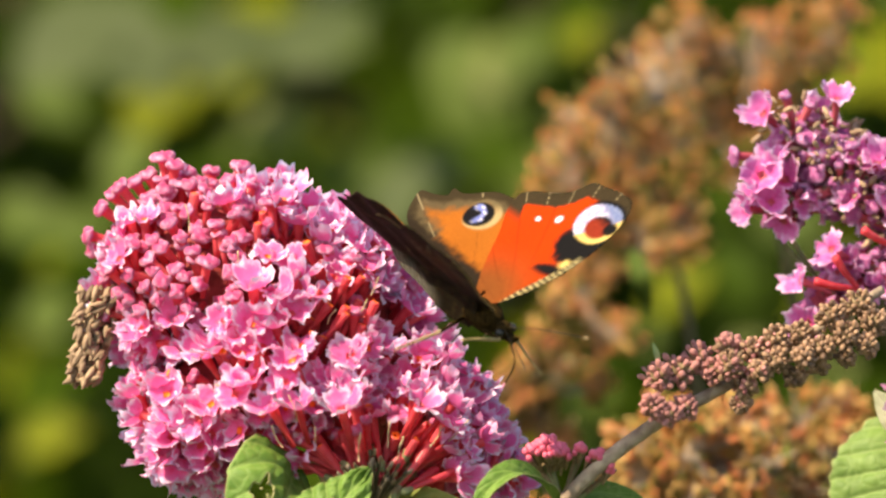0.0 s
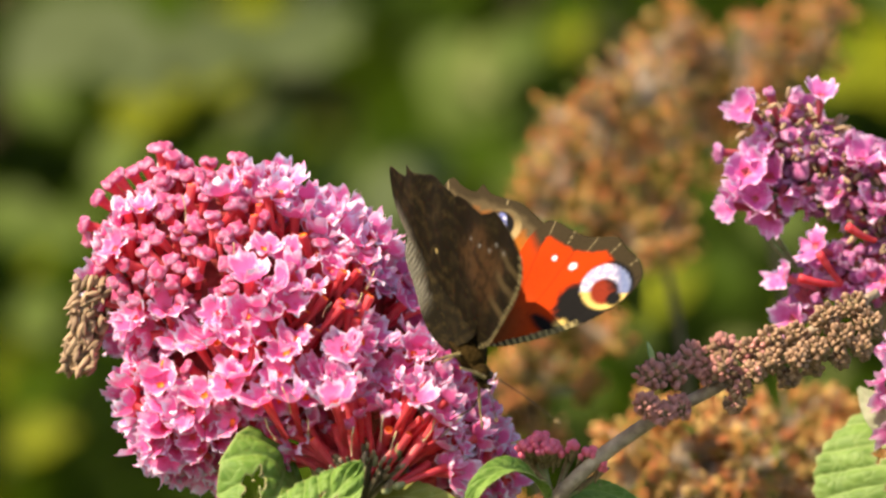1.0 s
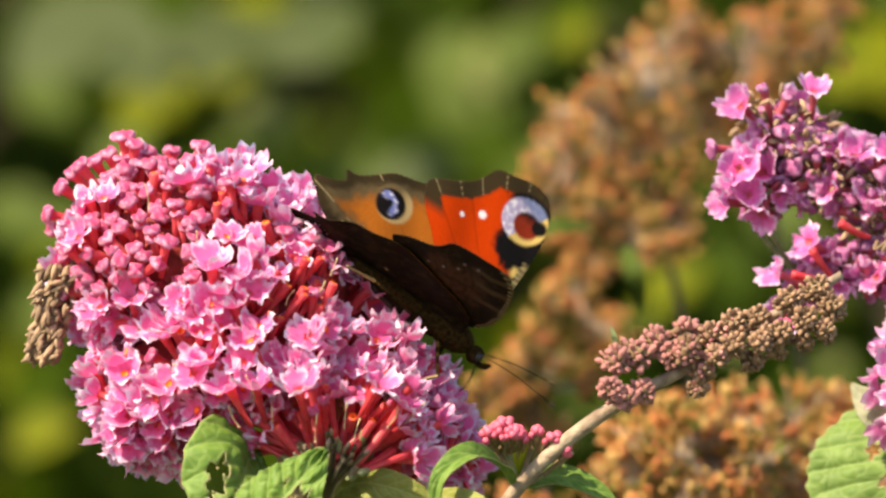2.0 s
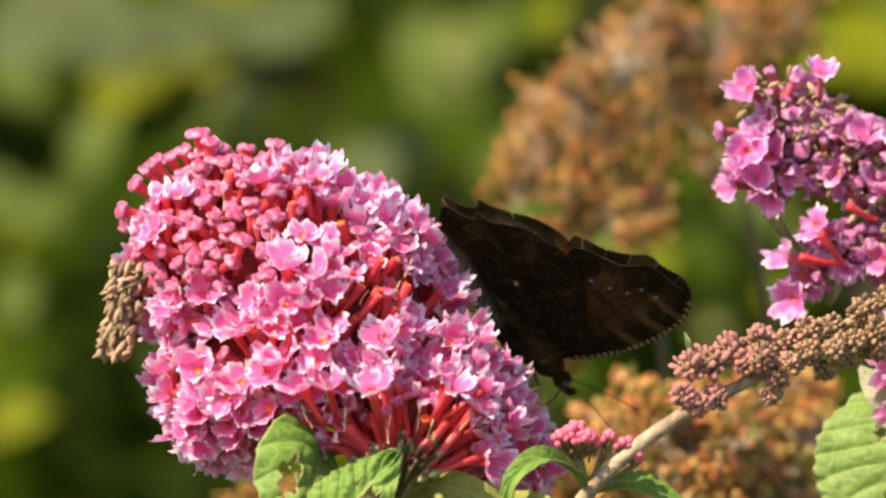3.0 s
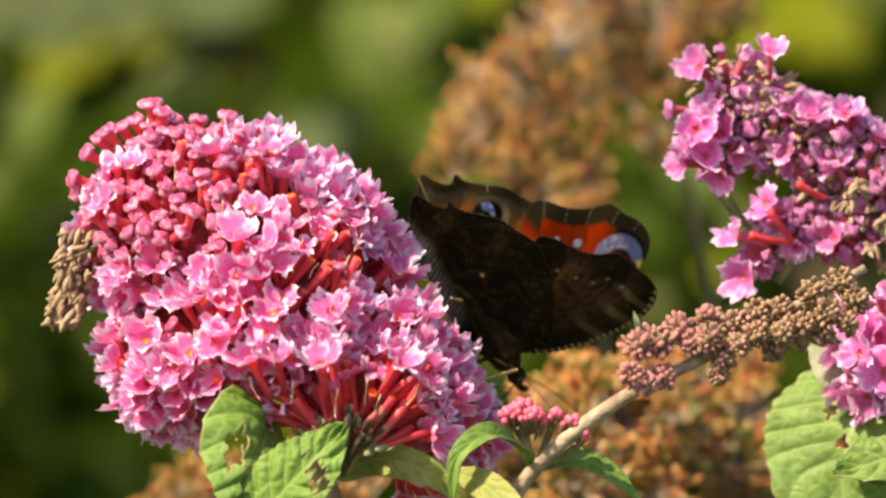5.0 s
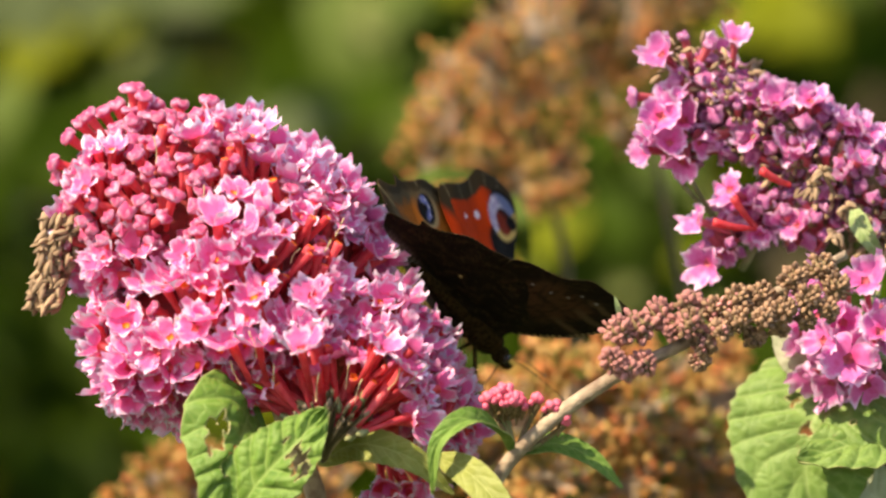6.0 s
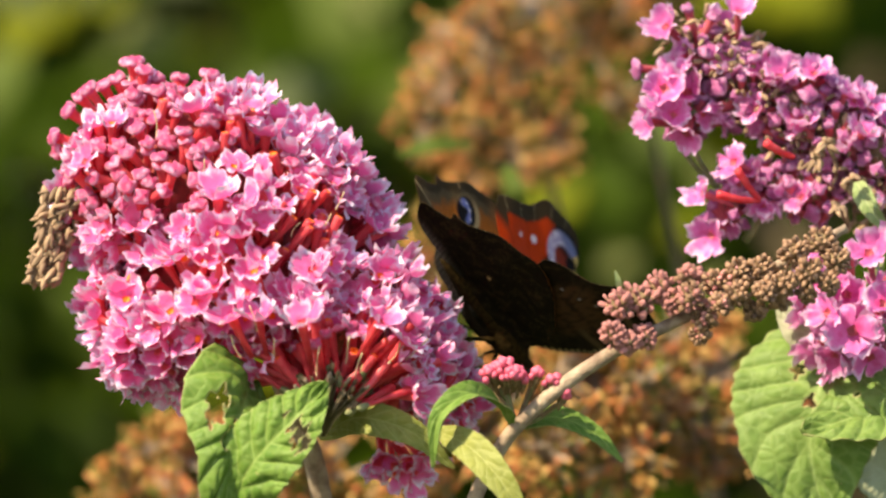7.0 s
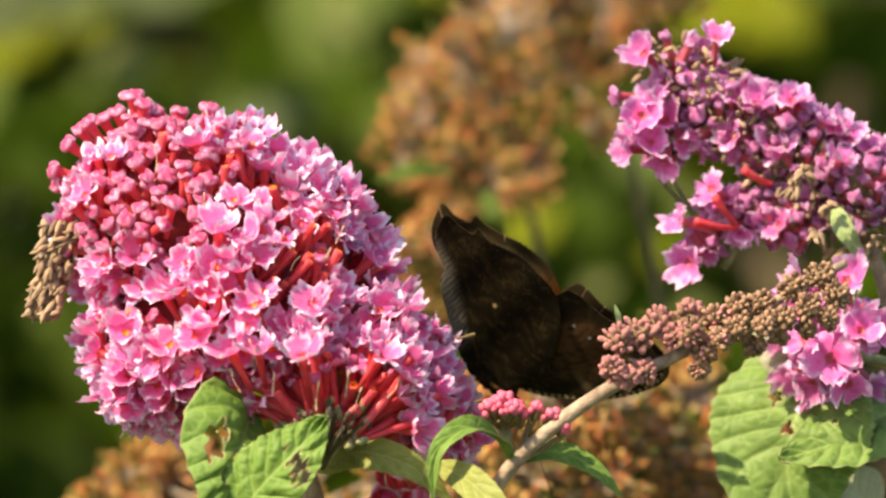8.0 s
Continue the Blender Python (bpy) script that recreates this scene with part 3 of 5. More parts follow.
def flowering_branch():
    O = BRANCH_FOOT
    rnd = random.Random(21)
    top = tagged(new("buddleia_branch"), "buddleia branch with a full pink flower head and green leaves", "flowering branch", "flowering branches")
    top.location = O
    # stems down to the ground
    lower = [Vector((0.02, 0.03, 0)), Vector((0.0, 0.02, 0.5)), P(720, 1500, 12) - O, P(672, 1000, 8) - O, P(648, 900, 4) - O, P(620, 840, 2) - O, P(560, 700, 2) - O, P(480, 560, 2) - O]
    part("stem", shape("stem", *pipe(bend(lower, 6), [0.0034 if i < 10 else 0.0019 - 0.0006 * max(0, i - 30) / 12 for i in range(43)], 10), [STEM]), top, "pale downy flower stem")
    side = [Vector((0.01, 0.025, 0.35)), P(860, 1500, -6) - O, P(935, 985, -14) - O, P(998, 865, -16) - O, P(1035, 825, -18) - O, P(1180, 715, -20) - O, P(1300, 655, -20) - O, P(1440, 575, -18) - O, P(1590, 490, -16) - O]
    spike_stem = part("stem", shape("stem", *pipe(bend(side, 6), [0.0024 if i < 12 else 0.0013 - 0.0005 * max(0, i - 28) / 20 for i in range(49)], 10), [STEM]), top, "pale downy stem of the bud spike")
    # flower head
    heart = []
    for h, v, d, r in ((400, 430, 2, 130), (590, 470, 2, 130), (400, 655, 0, 95), (725, 640, 4, 110), (550, 570, -4, 120)):
        heart.append((*moved(lump(r * 1e-4, h, 1.0, 10, 14, 0.05), Matrix.Translation(P(h, v, d) - O)), 0))
    vv, ff, ii = join(heart)
    head = part("flower_head", shape("flower_head", vv, ff, [CORE], ii), top, "dome of packed pink florets and crimson buds")
    lobes = ((383, 430, 2, 182, 180), (560, 470, 2, 179, 190), (650, 503, 4, 116, 150), (400, 664, -2, 139, 150), (752, 718, 2, 136, 160), (545, 570, -6, 186, 200), (470, 402, 0, 158, 170), (475, 628, -9, 108, 140), (610, 618, -8, 105, 128), (734, 631, -3, 108, 120), (858, 778, 4, 78, 95))
    inner = P(640, 830, 4)
    spots = []
    for li, (h, v, d, r, deep) in enumerate(lobes):
        c = P(h, v, d)
        n = int(4 * math.pi * (r / 10) ** 2 / 12)
        for k in range(n):
            z = 1 - 2 * (k + 0.5) / n
            a = k * 2.39996 + li
            q = math.sqrt(1 - z * z)
            dirn = Vector((q * math.cos(a), q * math.sin(a), z))
            at = c + Vector((dirn.x * r, dirn.y * deep, dirn.z * r)) * 1e-4
            if any(((at.x - P(*o[:3]).x) / o[3]) ** 2 + ((at.y - o[2] * MM) / o[4]) ** 2 + ((at.z - P(*o[:3]).z) / o[3]) ** 2 < 0.93e-8 for oi, o in enumerate(lobes) if oi != li):
                continue
            spots.append((at, dirn, li))
    kept = []
    for at, dirn, li in spots:
        hh, vv = 784 + at.x * 1e4, 441 - (at.z - 1.3) * 1e4
        budding = math.hypot(hh - 332, (vv - 345) * 0.97) < 178
        gap = 0.0029 if budding else 0.0033
        under = 440 < hh < 820 and vv > 714 - 60 * math.sin((hh - 440) / 395 * math.pi) and at.y < 0.010
        if under or vv > 880 or any((at - o).length < gap for o, _, _, _ in kept):
            continue
        kept.append((at, dirn, hh, vv))
    HOLLOWS = ((660, 490, 80, 62, 0.4, 0.9), (438, 578, 52, 18, -0.5, 0.5), (372, 604, 56, 30, -0.75, 0.6), (560, 362, 76, 32, 0.1, 1.0), (400, 300, 40, 24, 0.0, 1.0))
    count = 0
    extra = []
    for k, (at, dirn, hh, vv) in enumerate(kept):
        out = dirn
        if vv > 560 and hh > 430:
            out = (dirn * 0.45 + (at - inner).normalized() * 0.75).normalized()
        out = (out + Vector((rnd.gauss(0, 0.42), rnd.gauss(0, 0.38) + 0.10, rnd.gauss(0, 0.40) + 0.80))).normalized()
        while out.dot(dirn) < 0.45:
            out = (out + dirn * 0.5).normalized()
        budding = math.hypot(hh - 332, (vv - 345) * 0.97) < 178
        hollow = next((q for q in HOLLOWS if ((hh - q[0]) / q[2]) ** 2 + ((vv - q[1]) / q[3]) ** 2 < 1 and at.y < 0), None)
        if hollow:
            # an opening in the dome: crimson tubes seen along their length
            for q in range(3):
                w2 = Vector((hollow[4] + rnd.gauss(0, 0.18), -0.25 + rnd.gauss(0, 0.12), hollow[5] + rnd.gauss(0, 0.18))).normalized()
                deep = rnd.uniform(2.0, 5.0) + 2.0 * (q == 0)
                base = at - O - dirn * deep * MM - w2 * rnd.uniform(4.0, 7.5) * MM + Vector((rnd.gauss(0, 1.3), 0, rnd.gauss(0, 1.3))) * MM
                bare = rnd.random() < 0.7
                part("corolla_tube" if bare else "bud", rnd.choice(TUBES if bare else BUDS), head, m=aim(base, w2, rnd.uniform(0, 6), rnd.uniform(0.8, 1.0)))
            continue
        is_bud = rnd.random() < (0.92 if budding else 0.13)
        size = rnd.uniform(0.88, 1.12) * (0.95 if budding else 1.0)
        me = rnd.choice(BUDS) if is_bud else rnd.choice(FLORETS)
        sink = (rnd.uniform(-2.8, 0.8) + 1.8 * noise.noise(at * 90)) * MM
        if dirn.z > 0.6 and not is_bud:
            sink -= 1.6 * MM
        m = aim(at - O - out * (8 * MM * size) + out * sink, out, rnd.uniform(0, 6.28), size)
        if at.y > 0.014 or count >= 640:
            extra.append((me, m))
        else:
            count += 1
            part("bud" if is_bud else "floret", me, head, m=m)
        if budding or vv > 600:
            side_way = (out + dirn * 0.3 + Vector((rnd.gauss(0, 0.3), rnd.gauss(0, 0.3), rnd.gauss(0, 0.3)))).normalized()
            while side_way.dot(dirn) < 0.5:
                side_way = (side_way + dirn * 0.5).normalized()
            if rnd.random() < (0.35 if budding else (0.55 if dirn.x > -0.6 else 0.15)) and at.y < 0.014:
                part("bud", rnd.choice(BUDS), head, m=aim(at - O - side_way * 8.6 * MM, side_way, rnd.uniform(0, 6), rnd.uniform(0.75, 0.95)))
    for h, v, x, z in ((322, 208, -0.1, 1.0), (292, 238, -0.4, 0.9), (345, 222, 0.15, 1.0), (242, 258, -0.6, 0.8), (205, 298, -0.8, 0.6), (180, 345, -0.95, 0.3), (270, 250, -0.5, 0.9), (225, 272, -0.7, 0.7), (460, 228, 0.1, 1), (516, 245, 0.2, 1), (185, 375, -1, 0.1), (365, 235, 0, 1)):
        w = Vector((x, -0.25, z)).normalized()
        part("bud", rnd.choice(BUDS), head, m=aim(P(h, v, -1 + rnd.uniform(-3, 3)) - O - w * 8.3 * MM, w, rnd.uniform(0, 6)))
    # florets at the back, out of easy reach, in one mesh
    verts, faces, index, edge = [], [], [], []
    mats = [PETAL, TUBE, THROAT, BUD]
    for me, m in extra:
        n = len(verts)
        verts += [m @ v.co for v in me.vertices]
        is_bud = len(me.materials) == 2
        vals = np.zeros(len(me.vertices), dtype=np.float32)
        if "edge" in me.attributes:
            me.attributes["edge"].data.foreach_get("value", vals)
        edge += list(vals)
        for p in me.polygons:
            faces.append(tuple(a + n for a in p.vertices))
            index.append((3 if p.material_index == 0 else 1) if is_bud else p.material_index)
    part("floret_mass", shape("floret_mass", verts, faces, mats, index, attrs={"edge": edge}), head, "packed pink florets at the back", kind="stuff")
    # crimson tubes fanning out of the underside
    for k in range(66):
        a = radians(-74 + 148 * (k + 0.5) / 66 + rnd.gauss(0, 9))
        ring = rnd.uniform(0, 2.2)
        reach = rnd.uniform(92, 180) + 12 * ring
        start = P(682 + 60 * math.sin(a) + rnd.gauss(0, 16), 812 - 20 * ring - 20 * math.cos(a), -24 + 4 * ring + rnd.uniform(-3, 3))
        goal = P(676 + (reach + 34) * math.sin(a), 806 - reach * math.cos(a), -29 + 4 * ring + 9 * abs(math.sin(a)) + rnd.uniform(-4, 3))
        way = (goal - start).normalized()
        size = rnd.uniform(0.78, 1.05)
        m = aim(goal - O - way * 13.5 * MM * size, way, rnd.uniform(0, 6), size)
        part("calyx", shape("calyx", *moved(lump(0.75 * MM, k, 1.9, 5, 7), aim(goal - O - way * 13.2 * MM * size, way)), [(CALYX, TWIG, STEM_GREEN)[k % 3]]), head)
        open_one = rnd.random() < (0.75 if reach > 160 or abs(a) > 0.9 else 0.22)
        bare = not open_one and rnd.random() < 0.6
        part("floret" if open_one else ("corolla_tube" if bare else "bud"), rnd.choice(LONG_FLORETS if open_one else (LONG_TUBES if bare else LONG_BUDS)), head, m=m)
    for h, v, d, x, z in ((628, 676, -33, -0.1, 0.35), (835, 800, -22, 0.7, -0.3), (845, 745, -20, 0.8, 0.2), (505, 668, -27, -0.5, 0.4), (548, 660, -30, -0.2, 0.5), (765, 668, -29, 0.3, 0.4), (808, 705, -25, 0.6, 0.2)):
        w = Vector((x + rnd.gauss(0, 0.2), -0.5 + rnd.gauss(0, 0.15), z + 0.35 + rnd.gauss(0, 0.2))).normalized()
        part("floret", rnd.choice(FLORETS), head, m=aim(P(h, v, d) - O - w * 8 * MM, w, rnd.uniform(0, 6), rnd.uniform(0.95, 1.1)))
    for k in range(24):
        a = radians(-66 + 132 * (k + 0.5) / 24 + rnd.uniform(-8, 8))
        reach = rnd.uniform(30, 78)
        line = [P(668, 866, -14) - O, P(676 + 0.4 * reach * math.sin(a), 838 - 0.35 * reach * math.cos(a), -25) - O, P(682 + reach * math.sin(a), 824 - reach * math.cos(a) + rnd.uniform(-6, 6), -29) - O]
        part("flower_stalk", shape("flower_stalk", *pipe(bend(line, 5), [0.0007 - 0.00005 * q for q in range(11)], 6), [(STEM, TWIG, TWIG)[k % 3]]), head)
        part("calyx", shape("calyx", *moved(lump(0.40 * MM, k, 2.2, 5, 6), aim(line[-1], (line[2] - line[1]).normalized())), [(STEM, TWIG, CALYX)[k % 3]]), head)
    # pale styles left standing where florets have dropped
    for h, v, d, x, z in ((578, 730, -30, 0.02, 1), (654, 765, -31, 0.1, 1), (706, 742, -32, 0.1, 1), (548, 690, -30, -0.3, 1), (520, 735, -28, -0.4, 0.9), (722, 765, -31, 0.3, 1), (780, 742, -27, 0.5, 0.9), (812, 735, -25, 0.7, 0.7),
                          (662, 505, -18, 0.5, 0.9), (606, 520, -20, 0.5, 0.8), (685, 470, -17, 0.4, 0.9), (448, 415, -17, 0.1, 1), (366, 345, -16, -0.1, 1), (428, 640, -21, -0.7, 0.6)):
        foot = P(h, v, d) - O
        tip = foot + Vector((x, -0.25, z)).normalized() * rnd.uniform(3.0, 5.5) * MM
        part("style", shape("style", *pipe(bend([foot, foot.lerp(tip, 0.5) + Vector((rnd.gauss(0, 0.3), 0, 0)) * MM, tip], 3), [0.00011, 0.0001, 0.0001, 0.0001, 0.0001, 0.00014, 0.0001], 6), [STYLE]), head, "thin straw-coloured style")
    # dried tip hanging at the edge
    pieces = []
    for k in range(240):
        t = rnd.random()
        c = P(213 - 40 * t + rnd.uniform(-44, 34) * (1 - 0.35 * t), 440 + 165 * t, -3 + rnd.uniform(-4, 4)) - O
        way = Vector((rnd.gauss(-0.5, 0.4), rnd.gauss(-0.4, 0.4), rnd.gauss(-0.7, 0.4)))
        pod = lathe([(-1.9, 0.25), (-1.0, 0.70), (0.3, 0.80), (1.5, 0.50), (2.6, 0.10)], 7)
        pieces.append((*moved(pod, aim(c, way, rnd.uniform(0, 6), rnd.uniform(0.55, 0.85) * MM)), 0))
    pieces.append((*pipe(bend([P(300, 430, 0) - O, P(210, 450, -2) - O, P(160, 600, -2) - O], 5), 0.0007, 6), 0))
    v2, f2, i2 = join(pieces)
    part("dried_flower_tip", shape("dried_flower_tip", v2, f2, [DRY], i2), top, "drooping tip of dry tan seed capsules")
    # bud spike
    for k, (h, v, r, d, pink) in enumerate(((1188, 632, 24, -25, 1), (1225, 622, 26, -23, 1), (1262, 606, 27, -21, 1), (1283, 625, 18, -22, 1), (1178, 683, 19, -27, 1), (1205, 700, 18, -26, 1), (1234, 688, 19, -24, 0.9),
                                            (1310, 580, 18, -22, 0.6), (1316, 618, 22, -25, 0.5), (1340, 652, 18, -23, 0.3), (1332, 684, 15, -22, 0.1), (1358, 592, 20, -22, 0.3), (1370, 626, 13, -26, 0.2),
                                            (1398, 572, 22, -23, 0.1), (1400, 612, 20, -25, 0.05), (1428, 640, 16, -22, 0), (1440, 566, 20, -22, 0), (1446, 604, 16, -26, 0),
                                            (1480, 590, 21, -24, 0), (1474, 622, 12, -22, 0), (1496, 535, 22, -22, 0), (1524, 570, 22, -24, 0), (1520, 606, 13, -22, 0), (1545, 515, 24, -20, 0), (1572, 548, 22, -22, 0), (1560, 590, 15, -24, 0))):
        c = P(h, v, d)
        knot(top, O, c, r * 0.92e-4, (0.60 if pink > 0.4 else 0.52) * MM, 34 if pink > 0.4 else 46, 200 + k, pink, "tight cluster of dusky pink buds" if pink > 0.6 else "tight cluster of brownish buds", pink > 0.4)
    part("bract", leaf_mesh([P(1190, 612, -24) - O, P(1186, 590, -25) - O, P(1180, 570, -25) - O], 0.0011, (0.3, -1, 0.2), LEAF_PALE, quilt=0.02), spike_stem, "tiny pale green bract")
    # crimson buds at the fork, each standing in a long green-brown calyx
    for k, (h, v, wide, high, n) in enumerate(((984, 748, 44, 30, 72), (1046, 746, 10, 12, 6), (1078, 760, 18, 16, 14), (1104, 782, 9, 9, 4))):
        foot = P(h + (1012 - h) * 0.45, v + 64, -15)
        knob = part("bud_head", shape("bud_head", *moved(lump(wide * 0.5e-4, 300 + k, 1.0, 7, 9), Matrix.Translation(P(h, v + high + 4, -13) - O)), [CALYX]), top, "knot of crimson unopened buds")
        for q in range(n):
            a, w = q * 2.39996, math.sqrt((q + 0.5) / n)
            x, y = w * math.cos(a), w * math.sin(a)
            at = P(h + wide * x, v + high * (w * w - 0.7) + rnd.uniform(-5, 5), -20 + 3.4 * y * wide / 42)
            way = ((at - foot).normalized() + Vector((rnd.gauss(0, 0.12), rnd.gauss(0, 0.12), 0.15))).normalized()
            part("bud", rnd.choice(STALKED), knob, m=aim(at - O - way * 3.6 * MM, way, rnd.uniform(0, 6), rnd.uniform(0.62, 0.9)))
        for q in range(4):
            tip = P(h + wide * rnd.uniform(-0.6, 0.6), v + high * 1.1, -15)
            part("bud_stalk", shape("bud_stalk", *pipe(bend([P(1010, 850, -16) - O, (P(1008, 838, -15) + foot) / 2 - O, tip - O], 4), 0.0005, 6), [(STEM_GREEN, CALYX)[q % 2]]), knob)
    # florets hanging below
    for h, v, way in ((775, 925, (0.15, -0.4, -0.9)), (820, 930, (0.4, -0.5, -0.8)), (800, 955, (0.2, -0.6, -0.8)), (765, 945, (-0.2, -0.5, -0.9)), (850, 930, (0.6, -0.4, -0.6)), (835, 960, (0.5, -0.4, -0.7))):
        w = Vector(way).normalized()
        part("floret", rnd.choice(FLORETS), head, m=aim(P(h, v - 18, 6) - O - w * 8 * MM, w, rnd.uniform(0, 6)))
    # leaves
    leaf(top, O, [P(540, 774, -18), P(522, 834, -28), P(506, 922, -31), P(480, 1105, -26)], 214, (0.42, -1, -0.18), LEAF, "green leaf with insect holes", fold=-0.05, roll=-0.35, teeth=0.0, holes=((-0.75, 0.28, 0.055), (-0.85, 0.36, 0.085), (0.55, 0.40, 0.075), (0.45, 0.33, 0.05), (0.10, 0.52, 0.095), (-0.25, 0.49, 0.07), (-0.62, 0.40, 0.05)), blunt=0.45, quilt=1.5, wave=0.1, seed=3)
    leaf(top, O, [P(480, 1080, -24), P(545, 920, -33), P(612, 845, -35), P(674, 780, -33)], 150, (0.0, -1, 0.62), LEAF, "bright green leaf with a torn hole", fold=-0.1, holes=((0.15, 0.66, 0.055), (0.5, 0.64, 0.07), (0.75, 0.62, 0.05), (-0.25, 0.67, 0.025)), blunt=0.8, quilt=1.4, seed=4)
    leaf(top, O, [P(660, 872, -10), P(740, 838, -20), P(820, 860, -22), P(900, 925, -20)], 60, (0.0, -0.9, 0.1), LEAF_OLIVE, "narrow olive-green leaf", fold=0.12, quilt=0.15, seed=5)
    leaf(top, O, [P(1000, 850, -16), P(975, 812, -22), P(920, 795, -28), P(875, 830, -30), P(862, 925, -30)], 46, (-0.2, -0.8, 0.75), LEAF, "small leaf curled over at the fork", fold=0.5, quilt=0.2, seed=6)
    leaf(top, O, [P(870, 858, -24), P(930, 890, -30), P(985, 950, -34), P(1040, 1040, -34)], 58, (-0.1, -0.9, 0.3), LEAF_OLIVE, "pale olive leaf with a light rim", fold=0.2, quilt=0.15, seed=7)
    leaf(top, O, [P(1010, 850, -14), P(1075, 832, -12), P(1140, 855, -12), P(1200, 910, -12)], 44, (0.0, -0.8, 0.6), LEAF, "narrow green leaf", fold=0.2, quilt=0.1, seed=8)
    return top


# ---- the second branch ----
RIGHT = P(1450, 450, 40)
RIGHT_FOOT = Vector((RIGHT.x + 0.02, RIGHT.y, 0.0))


def second_branch():
    O = RIGHT_FOOT
    rnd = random.Random(33)

    def Q(h, v, d):
        return P(h, v, d - 18)

    top = tagged(new("buddleia_branch"), "buddleia branch with a fading lilac-pink flower head", "flowering branch", "flowering branches")
    top.location = O
    stem = [Vector((0, 0.02, 0)), Vector((0.01, 0.01, 0.7)), Q(1800, 1000, 45) - O, Q(1760, 700, 45) - O, Q(1700, 480, 44) - O, Q(1560, 310, 44) - O, Q(1440, 220, 44) - O, Q(1370, 160, 44) - O]
    main = part("stem", shape("stem", *pipe(bend(stem, 6), [0.003 if i < 18 else 0.0014 for i in range(43)], 9), [STEM]), top, "brown woody stem")
    head = part("flower_head", shape("flower_head", *pipe(bend([Q(1700, 480, 43) - O, Q(1560, 310, 43) - O, Q(1370, 160, 43) - O], 6), 0.0016, 8), [CALYX]), top, "loose lilac-pink flower head with withered parts")
    for h, v in ((1370, 430), (1385, 530), (1480, 470)):
        part("flower_stalk", shape("flower_stalk", *pipe(bend([Q(1600, 400, 44) - O, Q(1520, 420, 42) - O, Q(h + 60, v, 40) - O], 5), 0.0008, 6), [STEM_GREEN]), head)

    def put(h, v, d, way, which, size=1.0):
        w = Vector(way).normalized()
        me = rnd.choice(FLORETS_FAR) if which else rnd.choice(BUDS_FAR)
        base = Q(h, v, d) - O - w * 8 * MM * size
        part("floret" if which else "bud", me, head, m=aim(base, w, rnd.uniform(0, 6), size))
        # its thin stalk runs back to the nearest stem
        stems = [Q(1330 + 370 * q / 12, 130 + 350 * q / 12, 43) - O for q in range(13)] + [Q(1600 - 200 * q / 8, 400 + 40 * q / 8, 43) - O for q in range(9)]
        near = min(stems, key=lambda q: (q - base).length)
        line = bend([near, near.lerp(base, 0.6) + Vector((0, 0, -0.001)), base], 4)
        part("flower_stalk", shape("flower_stalk", *pipe(line, 0.00045, 5), [STEM_GREEN]), head)

    for h, v, wx, wz, big in ((1304, 149, -4, 3, 1.2), (1302, 258, -2, 1, 1.3), (1345, 266, -1, 1, 1.1), (1326, 232, -2, 4, 0.95), (1288, 292, -5, 0, 0.95), (1318, 306, -2, -2, 1.0), (1276, 318, -5, -2, 1.05), (1340, 340, -2, -4, 1.1), (1434, 122, 1, 6, 1.0), (1506, 236, 2, 4, 1.0), (1544, 314, 0, 1, 1.1),
                              (1424, 389, -2, 1, 1.15), (1369, 444, -6, 0, 1.0), (1384, 519, -4, -4, 1.2), (1654, 334, 1, 1, 1.0), (1624, 268, 2, 4, 0.9), (1668, 288, 2, 3, 1.0), (1412, 498, 0, -5, 0.9), (1480, 470, -3, -1, 0.85)):
        put(h, v, 33 + rnd.uniform(-3, 3), (wx / 7 + rnd.gauss(0, 0.15), -0.55 + rnd.gauss(0, 0.15), wz / 7 + 0.2 + rnd.gauss(0, 0.15)), True, big * 0.87)
    # the dense middle: dusky buds and a few half-hidden florets, packed on rounded side clusters
    for li, (h, v, r) in enumerate(((1385, 205, 66), (1352, 290, 58), (1450, 255, 76), (1530, 285, 84), (1605, 335, 88), (1675, 375, 88), (1440, 430, 40), (1410, 480, 40), (1490, 420, 50), (1560, 440, 58))):
        c = Q(h, v, 40)
        part("flower_stalk", shape("flower_stalk", *moved(lump(r * 0.62e-4, li, 1.0, 7, 9, 0.1), Matrix.Translation(c - O)), [CALYX]), head)
        n = int(4 * math.pi * (r / 10) ** 2 / 13)
        for k in range(n):
            z = 1 - 2 * (k + 0.5) / n
            a = k * 2.39996 + li
            q = math.sqrt(1 - z * z)
            d = Vector((q * math.cos(a), q * math.sin(a), z))
            if d.y > 0.55:
                continue
            open_one = (k * 7 + li) % 20 < 3
            me = FLORETS_FAR[k % 10] if open_one else BUDS_FAR[k % 6]
            w = (d + Vector((rnd.gauss(0, 0.3), rnd.gauss(0, 0.3), rnd.gauss(0, 0.3) + 0.45))).normalized()
            size = rnd.uniform(0.72, 0.98)
            part("floret" if open_one else "bud", me, head, m=aim(c + d * r * 1e-4 * rnd.uniform(0.8, 1.12) - O - w * 8 * MM * size, w, rnd.uniform(0, 6), size))
    for h, v, wx, wz in ((1249, 224, -5, 0), (1346, 114, -1, 5), (1389, 129, 2, 4), (1494, 189, 3, 4), (1569, 214, 3, 5), (1330, 190, -3, 3), (1600, 245, 2, 4), (1380, 300, -4, -1), (1475, 290, -4, 1)):
        put(h, v, 35, (wx / 5, -0.3, wz / 5), False, 0.85)
